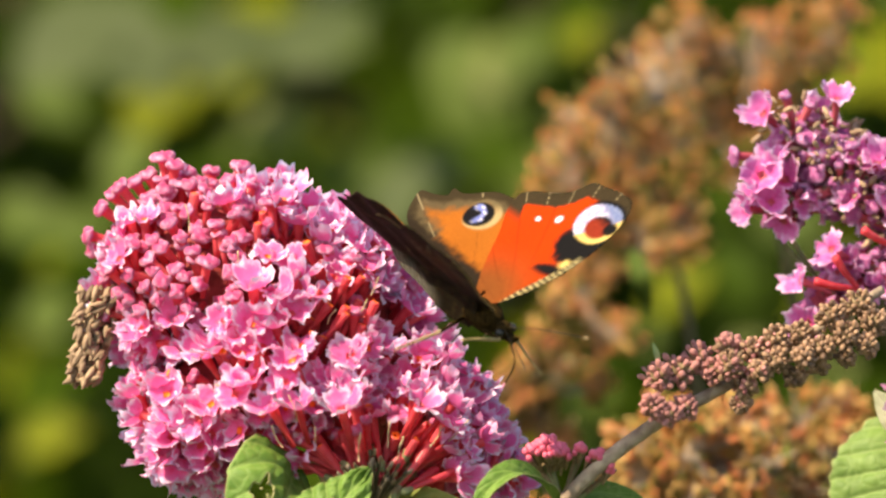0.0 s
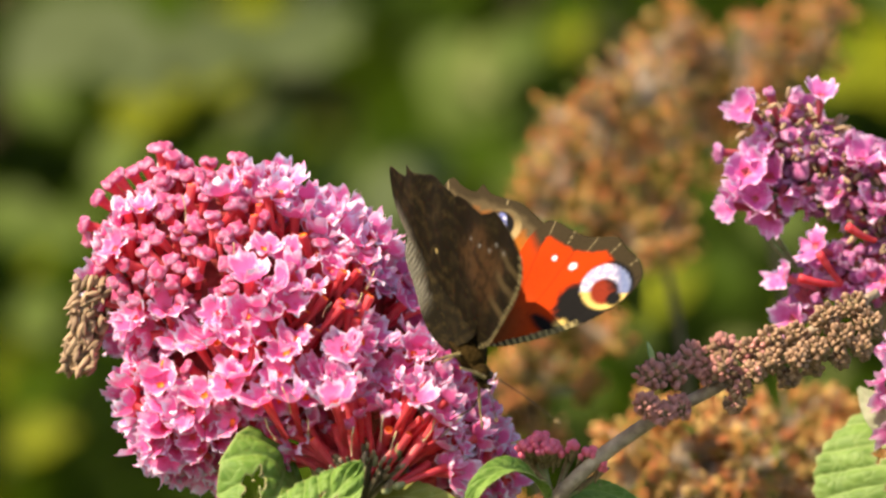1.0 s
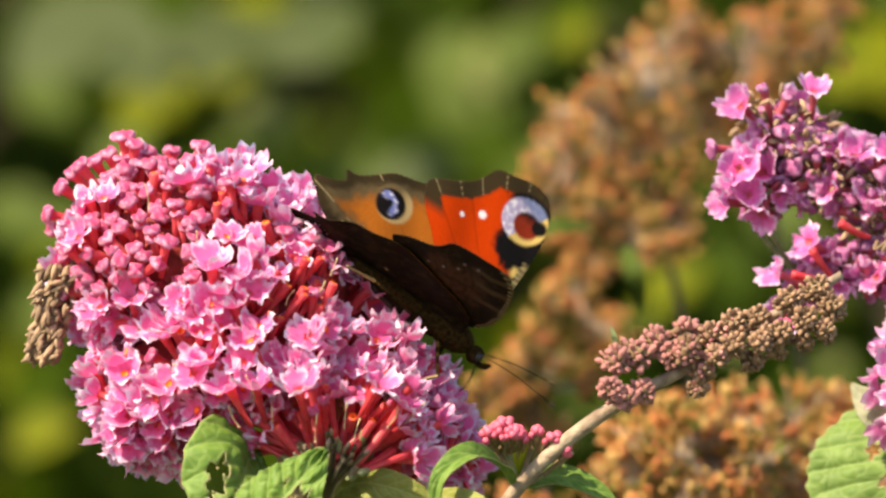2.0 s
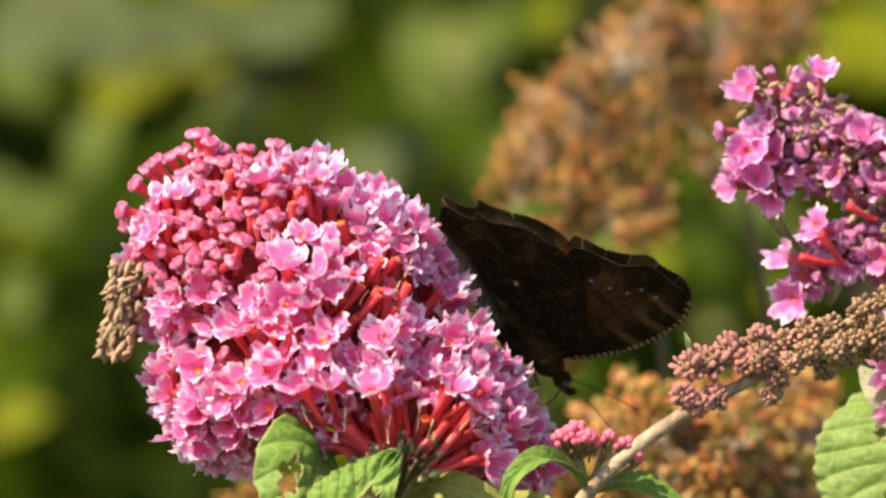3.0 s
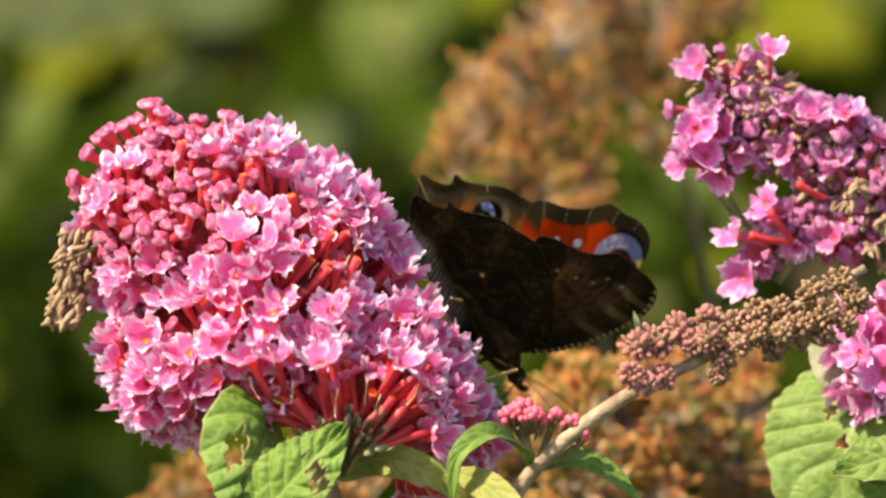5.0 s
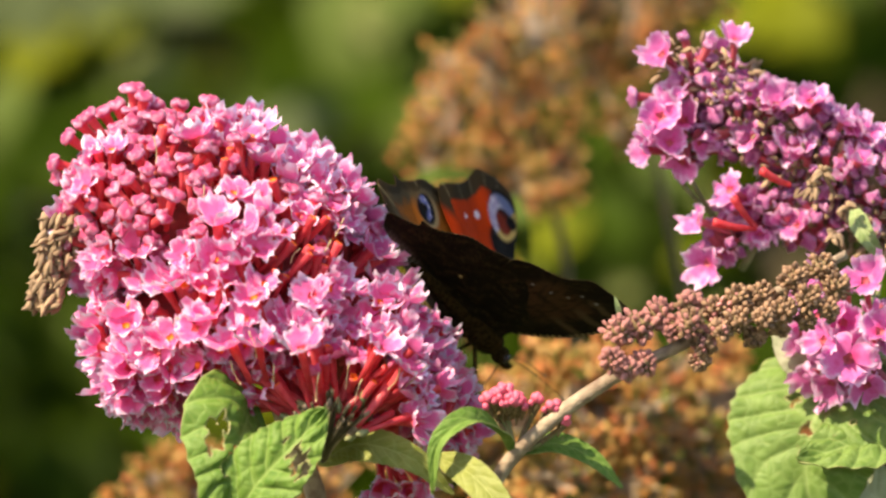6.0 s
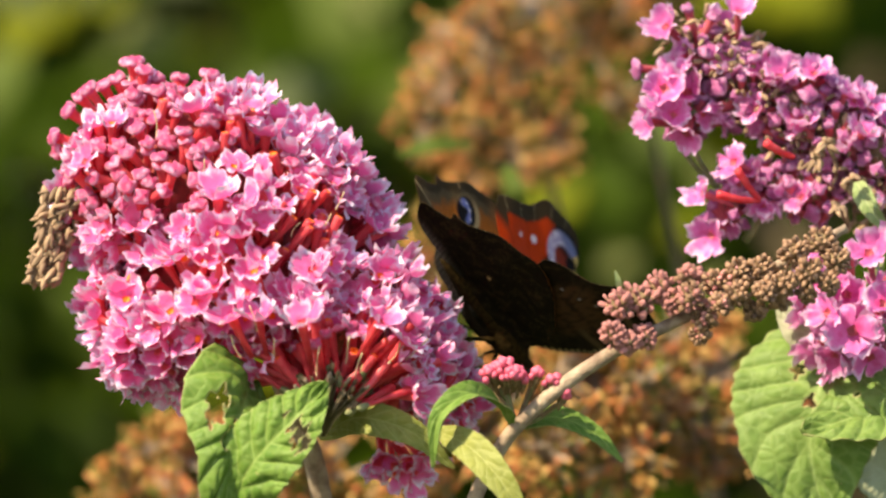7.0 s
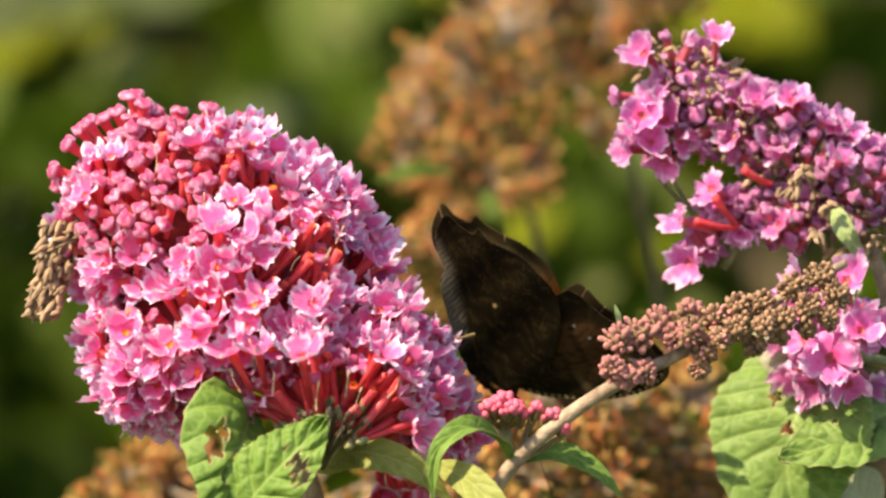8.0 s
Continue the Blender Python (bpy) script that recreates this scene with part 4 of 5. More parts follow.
    # red tubes lying across, their florets open at the side
    for h0, v0, h1, v1 in ((1530, 380, 1480, 354), (1470, 455, 1430, 402), (1470, 458, 1395, 446)):
        line = [Q(h0, v0, 26) - O, Q((h0 + h1) / 2, (v0 + v1) / 2 + 3, 23) - O, Q(h1, v1, 22) - O]
        part("corolla_tube", shape("corolla_tube", *pipe(bend(line, 4), [0.00045 + 0.00005 * q for q in range(9)], 7), [TUBE]), head)
    # dead florets, curled and tan
    for h, v in ((1574, 385), (1634, 424), (1590, 360), (1610, 470)):
        c = Q(h, v, 22) - O
        pieces = []
        for q in range(7):
            d = Vector((rnd.gauss(0, 1), rnd.gauss(-0.5, 0.7), rnd.gauss(0, 1))).normalized()
            pieces.append((*pipe(bend([c, c + d * 1.3 * MM, c + d * 1.8 * MM + Vector((rnd.gauss(0, 0.7), rnd.gauss(0, 0.7), -1.0)) * MM], 3), [0.0003, 0.0005, 0.0006, 0.0006, 0.0005, 0.0004, 0.0002], 5), 0))
        part("dead_floret", shape("dead_floret", *join(pieces)[:2], [DRY]), head, "shrivelled tan floret")
    # withered calyces along the axis
    pieces = []
    for k in range(900):
        t = rnd.random()
        c = Q(1360 + 370 * t, 170 + 310 * t, 40) - O
        d = Vector((rnd.gauss(0, 1), rnd.gauss(-0.4, 1), rnd.gauss(0, 1))).normalized()
        at = c + d * 0.0001 * rnd.uniform(25, 92)
        pieces.append((*moved(lump(rnd.uniform(0.32, 0.62) * MM, rnd.random(), 2.6, 4, 6), aim(at, d + Vector((rnd.gauss(0, 0.5), 0, rnd.gauss(0, 0.5))), 0)), 0))
    v2, f2, i2 = join(pieces)
    part("withered_calyx_mass", shape("withered_calyx_mass", v2, f2, [DRY], i2), head, "small dry tan calyces", kind="stuff")
    # lower cluster
    for h, v, wx, wz, big in ((1634, 689, 0, 0, 1.35), (1664, 549, -1, 3, 1.1), (1590, 655, -4, 1, 1.0), (1690, 640, 1, 2, 1.1), (1668, 735, 1, -4, 1.0)):
        put(h, v, 14, (wx / 6, -0.9, wz / 6 + 0.1), True, big)
    for k in range(40):
        c = Q(1640, 650, 30)
        d = Vector((rnd.gauss(-0.4, 0.7), rnd.gauss(-0.6, 0.7), rnd.gauss(0, 1))).normalized()
        at = c + d * 0.0001 * rnd.uniform(70, 135)
        me = FLORETS_FAR[k % 10] if k % 2 else BUDS_FAR[k % 6]
        part("floret" if k % 2 else "bud", me, head, m=aim(at - O - d * 8 * MM, d, rnd.uniform(0, 6), 1.0))
    part("flower_stalk", shape("flower_stalk", *pipe(bend([Q(1760, 700, 44) - O, Q(1680, 680, 36) - O, Q(1640, 650, 30) - O], 5), 0.001, 7), [STEM_GREEN]), head)
    # leaves
    leaf(top, O, [Q(1655, 692, 38), Q(1585, 765, 30), Q(1560, 870, 28), Q(1590, 1040, 30)], 310, (-0.3, -0.9, 0.6), LEAF_BROAD, "broad grey-green leaf with small holes", fold=0.06, holes=((0.3, 0.36, 0.04), (0.05, 0.5, 0.03), (0.2, 0.31, 0.025), (-0.5, 0.42, 0.012), (-0.2, 0.28, 0.012)), blunt=0.95, quilt=1.0, seed=12)
    leaf(top, O, [Q(1800, 770, 40), Q(1730, 790, 30), Q(1640, 840, 24), Q(1545, 870, 22)], 190, (0.1, -0.8, 0.9), LEAF_BROAD, "green leaf beside the stem", fold=0.1, quilt=1.2, seed=13)
    leaf(top, O, [Q(1720, 960, 42), Q(1680, 930, 40), Q(1620, 890, 40)], 120, (0.3, -1, 0.2), LEAF_LIGHT, "pale downy leaf underside", fold=0.1, quilt=0.2, seed=14)
    leaf(top, O, [Q(1600, 690, 36), Q(1550, 690, 32), Q(1500, 640, 32)], 70, (-0.2, -1, -0.2), LEAF_LIGHT, "pale downy leaf underside", fold=0.3, quilt=0.1, seed=15)
    leaf(top, O, [Q(1640, 420, 30), Q(1660, 460, 26), Q(1700, 520, 26)], 36, (-0.3, -1, 0.3), LEAF_PALE, "narrow grey-green leaf", fold=0.2, quilt=0.1, seed=16)
    return top


# ---- the butterfly ----
FORE = ((0.5, -1.0), (4.5, 0.6), (6.9, 4.5), (8.1, 10.0), (8.9, 17.5), (8.8, 23.5), (7.8, 27.8), (5.4, 30.7), (2.6, 31.3), (-1.4, 30.2), (-4.9, 29.2), (-5.6, 27.9), (-7.0, 25.6), (-10.1, 23.0), (-13.2, 21.3), (-14.6, 20.0), (-14.2, 17.8), (-9.5, 11.5), (-4.0, 4.0))
HIND = ((1.2, -3.6), (4.2, 1.3), (3.2, 7.9), (-1.2, 13.6), (-7.3, 18.3), (-13.1, 19.8), (-16.0, 19.2), (-19.9, 18.0), (-22.6, 16.0), (-26.0, 13.9), (-27.8, 13.6), (-27.2, 12.0), (-29.5, 10.3), (-32.4, 9.5), (-30.9, 6.4), (-28.7, 4.0), (-25.7, 2.5), (-22.8, 2.3), (-20.7, 0.4), (-15.4, -1.7), (-7.9, -3.4), (-3.0, -4.2))


def smooth_step(a, b, x):
    t = min(1, max(0, (x - a) / (b - a)))
    return t * t * (3 - 2 * t)


def blend(a, b, t):
    return tuple(p + (q - p) * t for p, q in zip(a, b))


RED, DARK = (0.50, 0.040, 0.003), (0.007, 0.006, 0.007)
CREAM, LILAC, WHITE, GREYB = (0.72, 0.50, 0.17), (0.42, 0.36, 0.58), (0.76, 0.72, 0.82), (0.040, 0.027, 0.013)


def fore_upper(f, o, rim):
    n = noise.noise(Vector((f * 0.9, o * 0.9, 3)))
    col = RED
    # brown at the root, and the dusky border
    col = blend(col, (0.22, 0.062, 0.014), smooth_step(14, 3, math.hypot(f, o)))
    col = blend(col, GREYB, smooth_step(3.5, 2.8, rim + 0.3 * n) * smooth_step(14.5, 17.5, o) if f < 6 or o > 24 else 0)
    # black bars from the front edge
    bar = smooth_step(1.0, -0.4, abs(o - 10.7 - 0.35 * (f - 3)) - 0.95 * smooth_step(2.0, 6.0, f) - 0.2) * smooth_step(2.2, 3.4, f)
    col = blend(col, DARK, bar)
    big = smooth_step(0.5, -0.5, math.hypot((f - 7.6) * 0.62, (o - 18.6) * 0.86) - 4.3 + 0.6 * n)
    col = blend(col, DARK, big)
    col = blend(col, CREAM, smooth_step(0.5, -0.4, math.hypot((f - 8.0) * 0.8, (o - 13.6 - 0.1 * f) * 1.2) - 1.5 + 0.4 * n))
    # the eye
    e = math.hypot(f - 4.2, (o - 24.0) * 1.02)
    col = blend(col, DARK, smooth_step(5.6, 5.1, e) * smooth_step(-0.5, 2.0, o - 24 + 0.35 * (f - 4.2)))
    ring = CREAM if (f - 4.2) * 0.85 - (o - 24) * 0.55 > 1.2 else blend(LILAC, WHITE, smooth_step(-0.1, 0.5, noise.noise(Vector((f * 1.3, o * 1.3, 7)))))
    if o - 24 > 1.2 and ring is not CREAM:
        ring = blend(ring, (0.10, 0.15, 0.32), smooth_step(1.2, 3.4, o - 24 + 0.35 * (f - 4.2)) * 0.85)
    col = blend(col, ring, smooth_step(4.75, 4.4, e))
    col = blend(col, blend((0.24, 0.026, 0.012), DARK, smooth_step(0.0, 2.4, o - 23.5 + 0.5 * n)), smooth_step(2.9, 2.3, math.hypot(f - 4.9, o - 23.5)))
    col = blend(col, DARK, smooth_step(1.7, 1.2, math.hypot((f - 7.2), (o - 24.4))))
    for a, b, r in ((-3.1, 20.4, 0.95), (-6.4, 18.1, 0.62), (0.8, 26.0, 0.7)):
        col = blend(col, WHITE, smooth_step(r, r * 0.6, math.hypot(f - a, o - b)))
    # striped front edge
    if f > 5.2 + 0.12 * min(o, 20) - 0.3 * smooth_step(6, 0, o) and rim < 1.35 and o < 17:
        col = blend(DARK, (0.50, 0.39, 0.19), smooth_step(0.40, 0.70, 0.5 + 0.5 * math.sin(o * 5.6 + 0.6 * n)))
    # veins
    ang = math.atan2(o, -f + 9)
    edging = rim < 2.9 and o > 16 and f < 5
    vein = abs(math.sin(ang * (21.0 if edging else 13.0)))
    line = (0.30, 0.23, 0.13) if edging else tuple(v * 0.42 for v in col)
    return blend(col, line, smooth_step(0.09, 0.0, vein) * (1 if e > 5.6 else 0))


def hind_upper(f, o, rim):
    n = noise.noise(Vector((f * 0.8, o * 0.8, 5)))
    col = blend((0.36, 0.105, 0.014), (0.10, 0.07, 0.036), smooth_step(5.5, 2.5, rim + n) * smooth_step(-6, -14, f))
    col = blend(col, GREYB, smooth_step(2.4, 1.2, rim + 0.6 * n) * smooth_step(-8, -14, f))
    col = blend(col, (0.10, 0.055, 0.022), smooth_step(8, 2, math.hypot(f, o)))
    col = blend(col, (0.022, 0.014, 0.008), smooth_step(5.5, 3.0, o + 0.8 * n))
    col = blend(col, (0.44, 0.33, 0.17), smooth_step(4.0, 3.4, math.hypot(f + 17.5, o - 12.8)) * (0.15 + 0.75 * smooth_step(-1.5, 2.0, (f + 17.8) * 0.9 - (o - 12.8) * 0.4)))
    col = blend(col, DARK, smooth_step(3.2, 2.7, math.hypot(f + 18.0, o - 12.4)))
    # a broken bluish crescent inside the dark
    arc = abs(math.hypot(f + 18.9, o - 11.9) - 1.9 + 0.5 * n)
    col = blend(col, blend((0.16, 0.19, 0.50), WHITE, smooth_step(0.0, 0.5, noise.noise(Vector((f * 1.6, o * 1.6, 15))))), smooth_step(0.75, 0.3, arc) * smooth_step(-0.6, 0.8, (f + 18.9) * 0.7 + (o - 11.9) * 0.7))
    vein = abs(math.sin(math.atan2(o + 4, -f + 2) * 9.0))
    line = (0.30, 0.23, 0.13) if rim < 3.0 and f < -14 else tuple(v * 0.65 for v in col)
    return blend(col, line, smooth_step(0.06, 0.0, vein) * (0 if math.hypot(f + 18, o - 12.4) < 4.5 else 1))


def under(f, o, rim, front):
    n = noise.noise(Vector((f * 0.6, o * 0.6, 9)))
    ripple = math.sin((f * 0.30 - o * 0.62) * 2.3 + 8 * noise.noise(Vector((f * 0.22, o * 0.22, 2))))
    col = blend((0.0072, 0.0050, 0.0022), (0.0140, 0.0095, 0.0042), smooth_step(-0.4, 1.0, ripple * 0.6 + n))
    ridge = 1 - abs(noise.noise(Vector((f * 0.55, o * 0.8, 31)))) * 4
    col = blend(col, (0.13, 0.088, 0.030), 0.16 * smooth_step(0.5, 1.0, ridge) * smooth_step(-0.3, 0.4, ripple))
    if front:
        col = blend(col, (0.052, 0.026, 0.011), smooth_step(-9.5, -6, f - (o - 18) * 0.2) * smooth_step(5.0, 2.5, f) * smooth_step(26, 21, o) * smooth_step(8, 14, o))
        col = blend(col, (0.012, 0.007, 0.003), 0.75 * smooth_step(-0.1, 0.35, noise.noise(Vector((f * 0.9, o * 0.5, 41)))))
        col = blend(col, (0.006, 0.004, 0.002), 0.7 * smooth_step(0.10, 0.0, abs(math.sin(math.atan2(o, -f + 9) * 13.0))))
        for mid, wide, back in ((26.6, 1.3, -0.5), (21.5, 1.7, 1.0), (15.0, 1.5, 2.0)):
            col = blend(col, (0.068, 0.046, 0.022), 0.85 * smooth_step(wide, 0.2, abs(o - mid - 0.30 * (f - 6)) + 0.6 * n) * smooth_step(back, back + 2.0, f))
        for a, b in ((-7.1, 17.7), (-4.3, 19.9), (-1.8, 21.8), (-1.1, 24.5), (1.5, 25.8)):
            col = blend(col, (0.22, 0.21, 0.21), smooth_step(0.42, 0.15, math.hypot(f - a, o - b)))
        if rim < 0.9 and f > 5:
            col = blend(col, (0.22, 0.17, 0.09), smooth_step(0.3, 0.8, 0.5 + 0.5 * math.sin(o * 4.6)))
    else:
        col = blend(col, (0.45, 0.33, 0.14), smooth_step(0.55, 0.2, math.hypot(f + 12.6, o - 7.0)))
        hatch = 0.55 + 0.45 * math.sin(f * 7 + o * 2 + 3 * n)
        col = blend(col, (0.20, 0.185, 0.155), smooth_step(3.6, 0.6, rim + 0.7 * n) * smooth_step(-6, -12, f) * smooth_step(6, 2, o) * 0.9 * hatch)
        fleck = noise.noise(Vector((f * 2.3, o * 2.3, 21)))
        col = blend(col, (0.075, 0.055, 0.022), 0.5 * smooth_step(0.42, 0.65, fleck))
    return col


def wing_mesh(outline, side, front):
    """side: -1 for the wing on the animal's right, 1 for its left; the patterned face looks to the other wing."""
    loop = bend([(a, b, 0) for a, b in outline] + [(*outline[0], 0)], 13)[:-1]
    root = Vector((0.8, 0.2, 0)) if front else Vector((0.4, -1.5, 0))
    n, rings = len(loop), 64
    lim = [(p.x, p.y) for p in loop]
    pts, rim_of = [], []
    arr = np.array(lim)
    for r in range(1, rings + 1):
        s = (r / rings) ** 0.8
        for k, p in enumerate(loop):
            q = root.lerp(p, s)
            if r == rings:
                q = p + (p - root).normalized() * 0.16 * math.sin(k * 1.9)
            pts.append((q.x, q.y))
    grid = np.array(pts)
    rim = np.sqrt(((grid[:, None, :] - arr[None, ::3, :]) ** 2).sum(-1)).min(1)
    verts, faces, index, cols = [], [], [], []
    inner = -side
    for layer in (0, 1):
        for (f, o), e in zip(pts, rim):
            camber = 0.9 * math.sin(min(1, max(0, o / 30)) * math.pi) + 0.35 * math.sin(f * 0.55 + o * 0.2)
            flap = 0.55 * max(0, 2.0 - o) if not front else 0.0
            y = inner * (-camber * 0.6 - flap + (0.07 if layer == 0 else -0.07) + (0.12 if front else -0.55))
            verts.append((f * MM, y * MM, o * MM))
            c = (fore_upper if front else hind_upper)(f, o, e) if layer == 0 else under(f, o, e, front)
            cols.append((*c, 1))
    m = n * rings
    for layer in (0, 1):
        b = layer * m
        for r in range(rings - 1):
            for k in range(n):
                j = (k + 1) % n
                q = (b + r * n + k, b + r * n + j, b + (r + 1) * n + j, b + (r + 1) * n + k)
                faces.append(q if layer == 0 else q[::-1])
                index.append(layer)
        faces.append(tuple(b + k for k in range(n)))
        index.append(layer)
    for k in range(n):
        j = (k + 1) % n
        faces.append(((rings - 1) * n + k, (rings - 1) * n + j, m + (rings - 1) * n + j, m + (rings - 1) * n + k))
        index.append(1)
    return shape("wing", verts, faces, [WING_UPPER, WING_UNDER], index, attrs={"scales": cols})


def butterfly():
    top = tagged(new("butterfly"), "dark butterfly with red eyespotted wings clinging to the flower", "butterfly")
    body = lathe([(-20, 0.3), (-18, 0.8), (-13, 1.2), (-7, 1.45), (-3, 1.5), (-1.5, 2.1), (1.5, 2.9), (4.5, 2.8), (6.3, 1.7), (6.8, 1.2)], 14)
    turn = pose(0, 0, -0.0026, 0, 90, 0)
    part("body", shape("body", [turn @ (Vector(v) * MM) for v in body[0]], body[1], [FUR]), top, "furry dark brown body")
    part("head", shape("head", *moved(lump(1.7 * MM, 3, 1.0, 8, 12, 0.03), Matrix.Translation((0.0082, 0, -0.0032))), [FUR]), top)
    limbs = []
    for s in (-1, 1):
        part("eye", shape("eye", *moved(lump(0.85 * MM, 4, 1.0, 7, 10, 0.0), Matrix.Translation((0.0088, s * 0.00125, -0.003))), [EYE_DARK]), top)
        line = bend([(0.0092, s * 0.0005, -0.0024), (0.0150, s * 0.003, -0.0012), (0.0235, s * 0.0065, -0.0006)], 6)
        horn = part("antenna", shape("antenna", *pipe(line, 0.0001, 6), [HORN]), top, "thin ringed antenna")
        club = lump(0.30 * MM, 5, 2.6, 6, 8, 0.02)
        part("club", shape("club", *moved(club, aim(line[-1], (0.8, s * 0.4, 0.1))), [CLUB]), horn, "pale-tipped antenna club")
        palp = pipe(bend([(0.0092, s * 0.0004, -0.0042), (0.0108, s * 0.0004, -0.0040), (0.0118, s * 0.0004, -0.0030)], 3), [0.0005] * 5 + [0.0003, 0.0001], 6)
        part("palp", shape("palp", *palp, [FUR]), top)
        legs = (((0.0030, s * 0.0015, -0.005), (0.0040, s * 0.0045, -0.0085), (0.0060, s * 0.0060, -0.0130), (0.0080, s * 0.0070, -0.0160)),
                ((-0.0010, s * 0.0015, -0.005), (-0.0040, s * 0.0045, -0.0085), (-0.0070, s * 0.0066, -0.0130), (-0.0095, s * 0.0076, -0.0160)))
        if s < 0:
            # on the right side the hind leg reaches far back to the florets, the middle leg is drawn up
            legs = (((0.0010, -0.0015, -0.0045), (0.0024, -0.0081, 0.0036), (-0.0006, -0.0125, 0.0030), (-0.0029, -0.0162, 0.0023)),
                    ((-0.0010, -0.0015, -0.0040), (-0.0118, -0.0080, 0.0038), (-0.0140, -0.0122, 0.0052), (-0.0166, -0.0170, 0.0069)))
        for hip, knee, shin, toe in legs:
            joint = Vector(hip)
            hip, knee, shin, toe = (Vector(q) - Vector(hip) for q in (hip, knee, shin, toe))
            thigh = part("leg", shape("leg", *pipe(bend([hip, knee], 4), [0.00042, 0.0004, 0.00036, 0.00032, 0.0003], 6), [FUR]), top, "thin leg, dark above and straw-coloured below")
            part("shin", shape("shin", *pipe(bend([knee, shin, toe], 5), [0.00030] * 5 + [0.00024, 0.0002, 0.0002, 0.00018, 0.00018, 0.00016], 6), [LIMB]), thigh, "straw-coloured shin and foot")
            thigh.location = joint
            limbs.append(thigh)
    tongue = bend([(0.0095, 0, -0.0045), (0.0105, 0, -0.0085), (0.0085, -0.001, -0.0135)], 5)
    part("proboscis", shape("proboscis", *pipe(tongue, 0.00014, 5), [HORN]), top)
    wings = []
    for side, where in ((-1, "right"), (1, "left")):
        for outline, front in ((HIND, False), (FORE, True)):
            w = part("forewing" if front else "hindwing", wing_mesh(outline, side, front), top,
                     "red forewing with a large eyespot, dark below" if front else "brown hindwing with a blue-black eyespot, dark below")
            wings.append((w, side, front))
    return top, wings, limbs[:2]


branch = flowering_branch()
second = second_branch()
fly, wings, right_legs = butterfly()

# seconds, across, down (tenths of a millimetre), lean (degrees)
SWAY = (
    (0, -90, -2, -1.91),
    (0.5, -54, 10, -1.32),
    (0.8, -141, -12, -1.89),
    (1, -82, -13, -0.94),
    (1.2, -109, -10, -1.93),
    (2.3, -161, -31, -1.25),
    (2.5, -114, -4, -1.70),
    (2.7, -57, -2, -1.19),
    (3, 21, 0, -0.42),
    (3.2, 4, -6, -0.25),
    (3.5, 0, 0, 0.00),
    (4, 48, 3, 0.52),
    (4.5, 46, -0, 0.60),
    (4.7, 29, -1, 0.63),
    (5.8, 53, -6, 0.76),
    (6, 53, -9, 0.79),
    (6.2, 69, -9, 0.89),
    (6.5, 90, -6, 1.03),
    (6.8, 73, -3, 0.89),
    (7, 62, -2, 0.79),
    (7.2, 63, -2, 0.75),
    (7.5, 64, 3, 0.69),
    (7.8, 88, -8, 0.82),
    (8, 98, 13, 0.90),
)
SECOND_SWAY = (
    (0, -21, -1),
    (0.5, 1, 6),
    (1, -30, -8),
    (1.2, -14, -3),
    (2.3, -56, -8),
    (2.5, -29, -8),
    (3, 10, -11),
    (3.5, 0, 0),
    (4, 30, -6),
    (4.5, 33, -4),
    (6, 14, -9),
    (6.5, 56, -9),
    (7, 29, -5),
    (7.5, 22, -4),
    (8, 27, -2),
)
# seconds, across, down, three turns
FLIGHT = (
    (0, 771, 470, 24.6, 23.1, -50.5),
    (0.3, 786, 497, 26.7, 29.4, -47.6),
    (0.5, 797, 505, 16.1, 30.1, -49.3),
    (0.8, 709, 526, 7.3, 37.9, -56.7),
    (1, 779, 526, -2.7, 40.6, -54.9),
    (1.2, 745, 534, -2.5, 40.4, -55.6),
    (1.75, 738, 520, 12.0, 38.0, -11.0),
    (2.3, 740, 501, 29.8, 35.3, 37.7),
    (2.5, 790, 560, 28.3, 44.3, 53.8),
    (2.7, 836, 559, 28.4, 48.0, 48.4),
    (3, 954, 581, 46.2, 41.9, 25.3),
    (3.2, 930, 591, 45.1, 38.7, 18.0),
    (3.5, 930, 613, 52.2, 44.8, 24.9),
    (4, 986, 622, 56.7, 50.4, 31.2),
    (4.5, 987, 624, 53.6, 51.1, 32.3),
    (5.8, 1004, 597, 27.7, 33.3, 40.3),
    (6, 1008, 604, 32.1, 34.9, 44.4),
    (6.2, 1018, 636, 44.3, 43.9, 48.7),
    (6.5, 1070, 655, 46.8, 43.3, 55.9),
    (6.8, 1068, 667, 44.0, 43.2, 46.5),
    (7, 1066, 675, 41.9, 43.1, 39.9),
    (7.2, 1061, 691, 38.1, 47.0, 36.0),
    (7.3, 1059, 690, 58.0, 51.2, 35.8),
    (7.5, 1056, 687, 62.2, 52.3, 35.7),
    (7.8, 1079, 676, 69.9, 52.4, 37.0),
    (8, 1087, 698, 70.5, 53.0, 37.1),
)
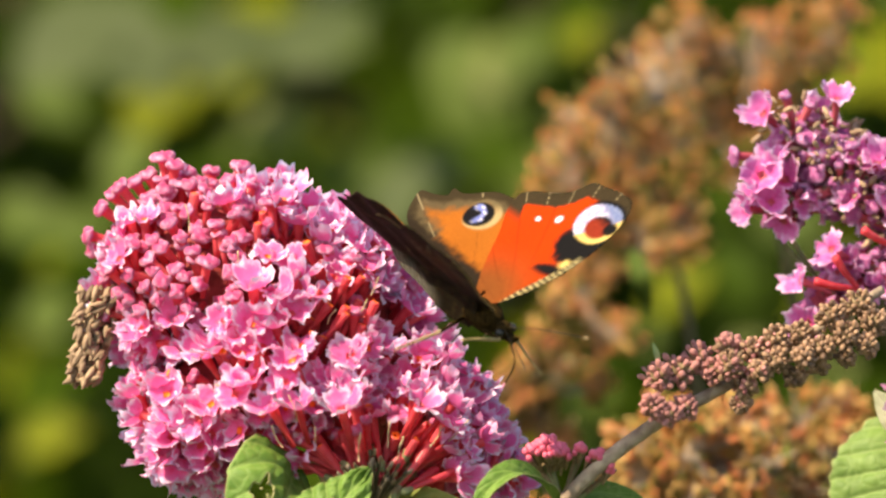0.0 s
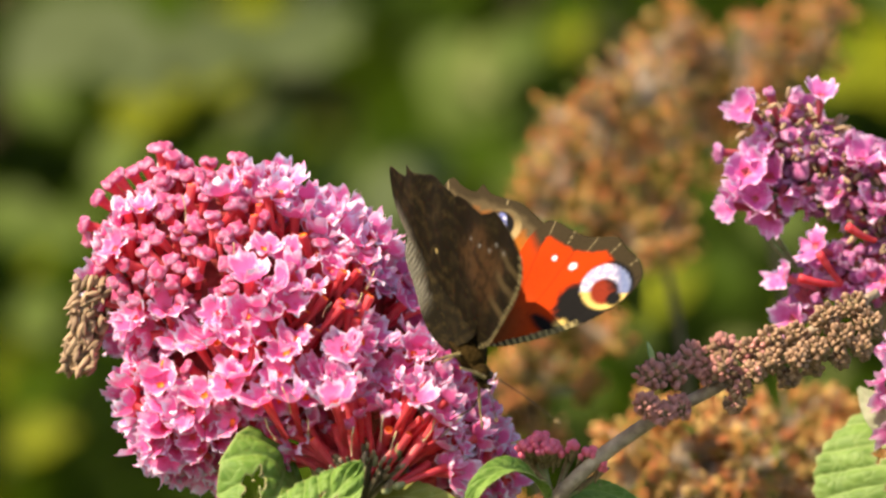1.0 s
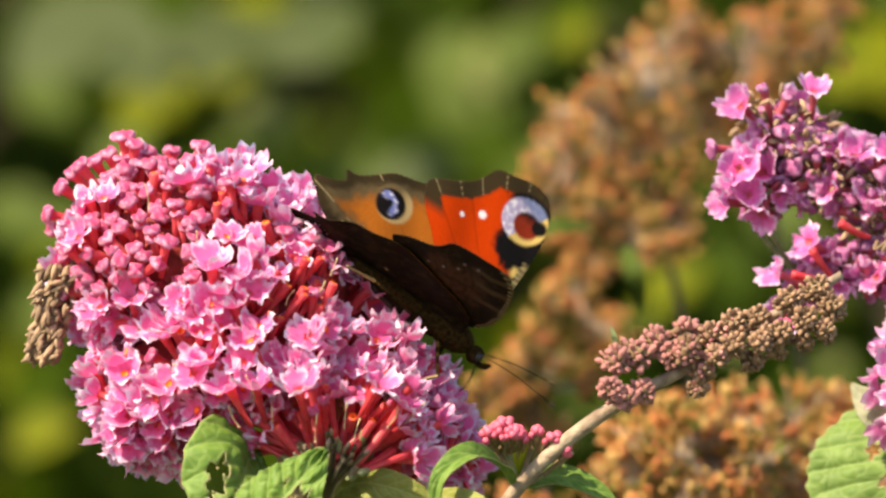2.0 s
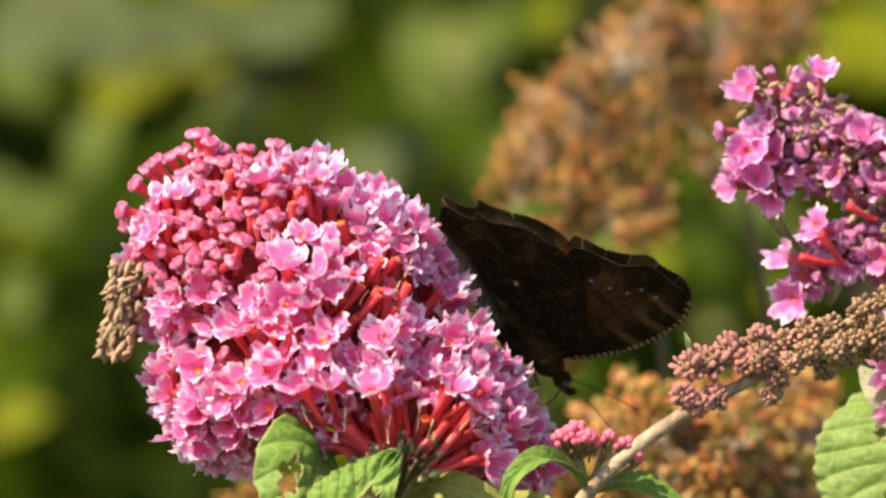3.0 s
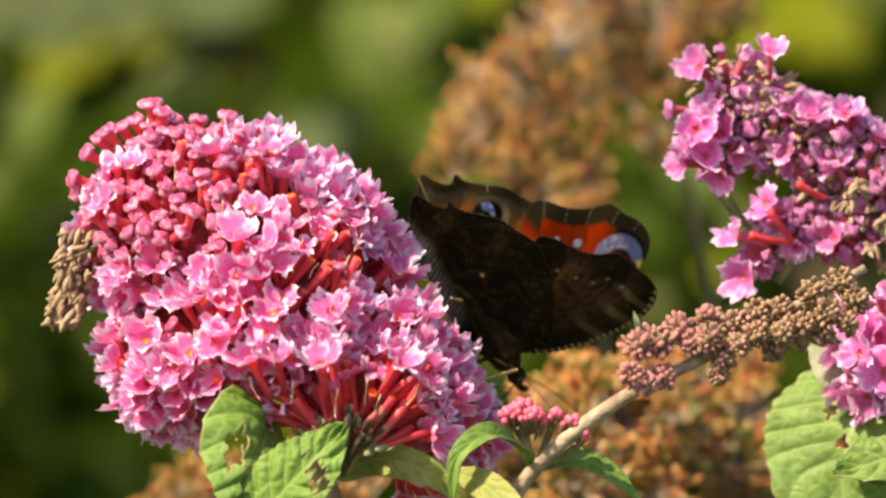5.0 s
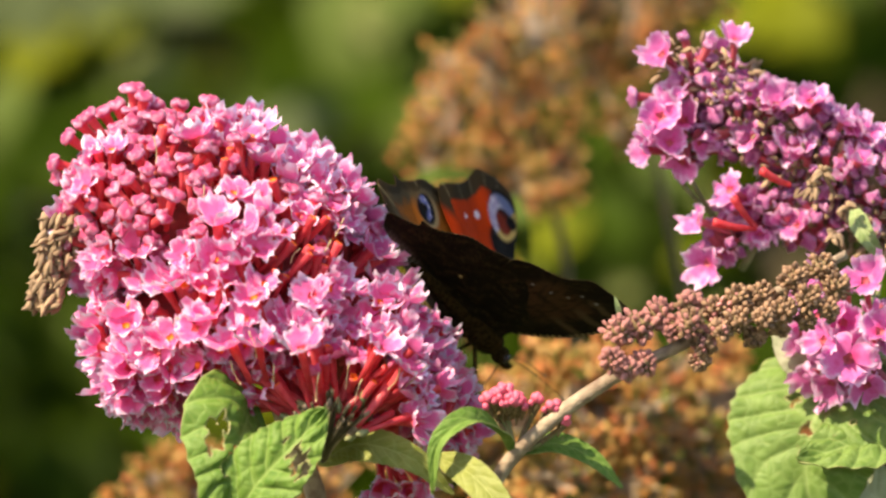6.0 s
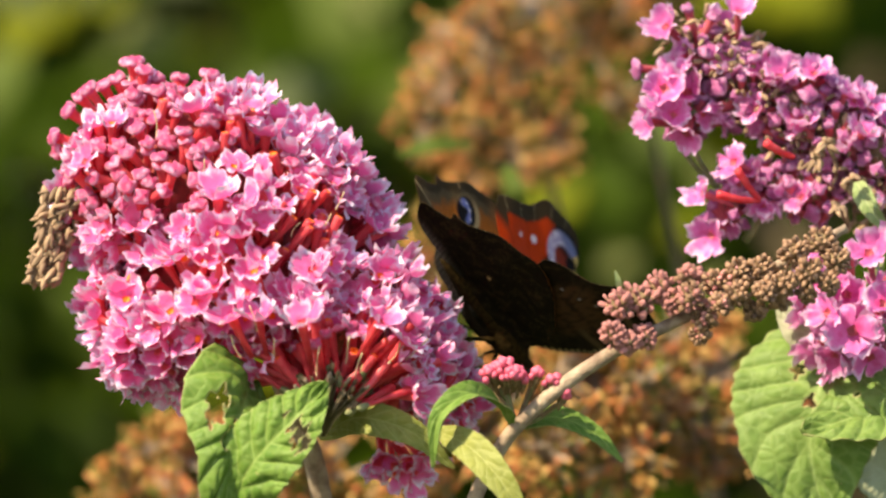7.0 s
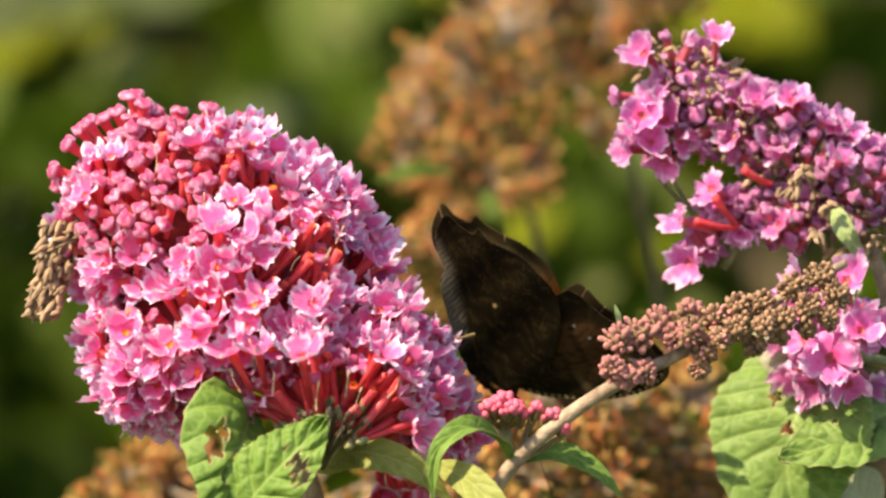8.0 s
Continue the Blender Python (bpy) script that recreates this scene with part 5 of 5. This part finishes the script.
# seconds, opening of the right and left wings, forward sweep of the right and left forewings, then of the hindwings, further opening of the forewings
WING_BEAT = (
    (0, 23.5, 75.8, 21.5, 2.9, -1.4, 3.1, 8.9, -2.4),
    (0.3, 16.4, 73.6, 21.2, -0.5, 1.4, 3.0, 5.0, -1.6),
    (0.5, 22.6, 72.2, 23.1, -0.4, 1.9, 1.9, 6.2, -2.8),
    (0.8, 1.5, 55.5, 12.4, 3.3, 3.7, 4.0, 2.8, 4.2),
    (1, 13.2, 44.2, 14.7, 7.7, -0.2, 4.7, 5.9, 0.4),
    (1.2, 8.6, 46.3, 13.1, 8.8, 1.0, 5.0, 8.0, -0.0),
    (1.75, 40.0, 42.0, -3.0, 3.0, -10.0, -1.0, 1.0, 1.0),
    (2.3, 61.3, 38.5, -18.9, -5.6, -24.7, -6.3, 0.7, 3.1),
    (2.5, 58.4, 34.9, -7.4, -4.3, -11.7, -1.8, 2.5, -0.2),
    (2.7, 47.2, 35.9, -3.6, -7.0, -10.6, -4.7, 1.6, 1.5),
    (3, 12.1, -9.7, 3.3, 2.2, -4.8, -5.9, 0.2, -0.0),
    (3.2, 11.1, 5.4, 7.3, -18.2, 4.8, 4.4, -0.0, -0.8),
    (3.5, 7.0, -5.1, 4.0, 2.9, 0.5, 1.2, 0.1, -0.0),
    (4, 2.7, -0.9, 3.5, 2.7, -4.2, -3.4, -0.1, -0.3),
    (4.5, 0.7, 1.1, 1.9, 1.2, -6.5, -7.0, 0.2, -0.3),
    (5.8, 49.0, 53.3, -5.7, -7.5, -10.8, -1.6, 2.0, -0.6),
    (6, 48.0, 55.4, -4.5, -6.5, -11.4, -3.3, 3.2, -0.6),
    (6.2, 47.5, 55.2, -3.5, -7.6, -9.7, -2.8, 3.0, 0.4),
    (6.5, 42.0, 64.5, 2.8, 4.0, -8.6, 0.3, 5.0, 1.6),
    (6.7, 42.0, 73.0, 1.0, 3.8, -9.0, -1.0, 3.0, 1.4),
    (6.8, 41.0, 75.0, 0.0, 3.6, -9.5, -2.5, 2.0, 1.2),
    (7, 39.4, 61.9, -2.5, 3.0, -10.4, -5.6, -0.6, 0.9),
    (7.2, 42.1, 71.5, -0.3, 4.4, -9.6, -7.1, -0.0, 1.1),
    (7.3, 9.0, -4.5, 6.8, 9.0, -1.6, -8.0, -0.1, 0.0),
    (7.5, 7.2, -5.2, 7.2, 9.0, -1.1, -8.0, -0.1, -0.0),
    (7.8, 0.7, 1.5, 7.0, 9.5, -3.8, -6.4, 0.1, -0.0),
    (8, -0.8, 3.1, 7.0, 9.5, -3.9, -7.7, -0.0, -0.0),
)


def depth_at(t):
    """Millimetres behind the flower's middle: the insect walks from its front round to its side."""
    return float(np.interp(t, (0, 1.0, 2.3, 3.0, 5.8), (-34, -32, 2, 10, 14)))


def motions():
    pivot = Matrix.Translation(PIVOT)
    rows = []
    for t, h, v, lean in SWAY:
        rows.append((t, Matrix.Translation((h * 1e-4, 0, -v * 1e-4)) @ pivot @ pose(0, 0, 0, 0, lean, 0) @ pivot.inverted() @ Matrix.Translation(BRANCH_FOOT)))
    walk(branch, rows)
    walk(second, [(t, Matrix.Translation((h * 1.03e-4, 0, -v * 1.03e-4)) @ Matrix.Translation(RIGHT_FOOT)) for t, h, v in SECOND_SWAY])
    walk(fly, [(t, Matrix.Translation(P(h, v, depth_at(t))) @ pose(0, 0, 0, a, b, c)) for t, h, v, a, b, c in FLIGHT])
    # the right middle and hind legs reach out to the florets, drawn in while the wings are open
    middle, hind = right_legs
    m_at, h_at = (0.0010, -0.0015, -0.0045), (-0.0010, -0.0015, -0.0040)
    folded, tucked = pose(*m_at, 85, 0, 0), pose(*h_at, 0, -70, 0)
    walk(middle, [(0, pose(*m_at, -3.5, 65.9, 27.7)), (1.0, pose(*m_at, 0, 60, 40)), (1.75, pose(*m_at, 40, 30, 20)), (2.3, folded), (2.75, folded), (3.2, pose(*m_at)), (4.6, pose(*m_at)),
                  (5.8, folded), (7.0, folded), (7.3, pose(*m_at)), (8.0, pose(*m_at))])
    walk(hind, [(0, pose(*h_at, -22.8, 114.7, -39.9)), (1.0, pose(*h_at, -23.9, 110.9, -20.9)), (1.4, pose(*h_at, -18, 60, -15)), (1.9, pose(*h_at, -8, -10, -6)), (2.3, tucked), (2.75, tucked), (3.2, pose(*h_at)), (4.6, pose(*h_at)),
                (5.8, tucked), (7.0, tucked), (7.3, pose(*h_at)), (8.0, pose(*h_at))])
    for wing, side, front in wings:
        rows = []
        for t, right, left, fore_r, fore_l, hind_r, hind_l, more_r, more_l in WING_BEAT:
            lift, sweep = (right, fore_r if front else hind_r) if side < 0 else (left, fore_l if front else hind_l)
            if front:
                lift += more_r if side < 0 else more_l
            rows.append((t, pose(0, side * 0.0006, 0, -side * lift, 0, 0) @ pose(0, 0, 0, 0, sweep, 0)))
        walk(wing, rows)


motions()
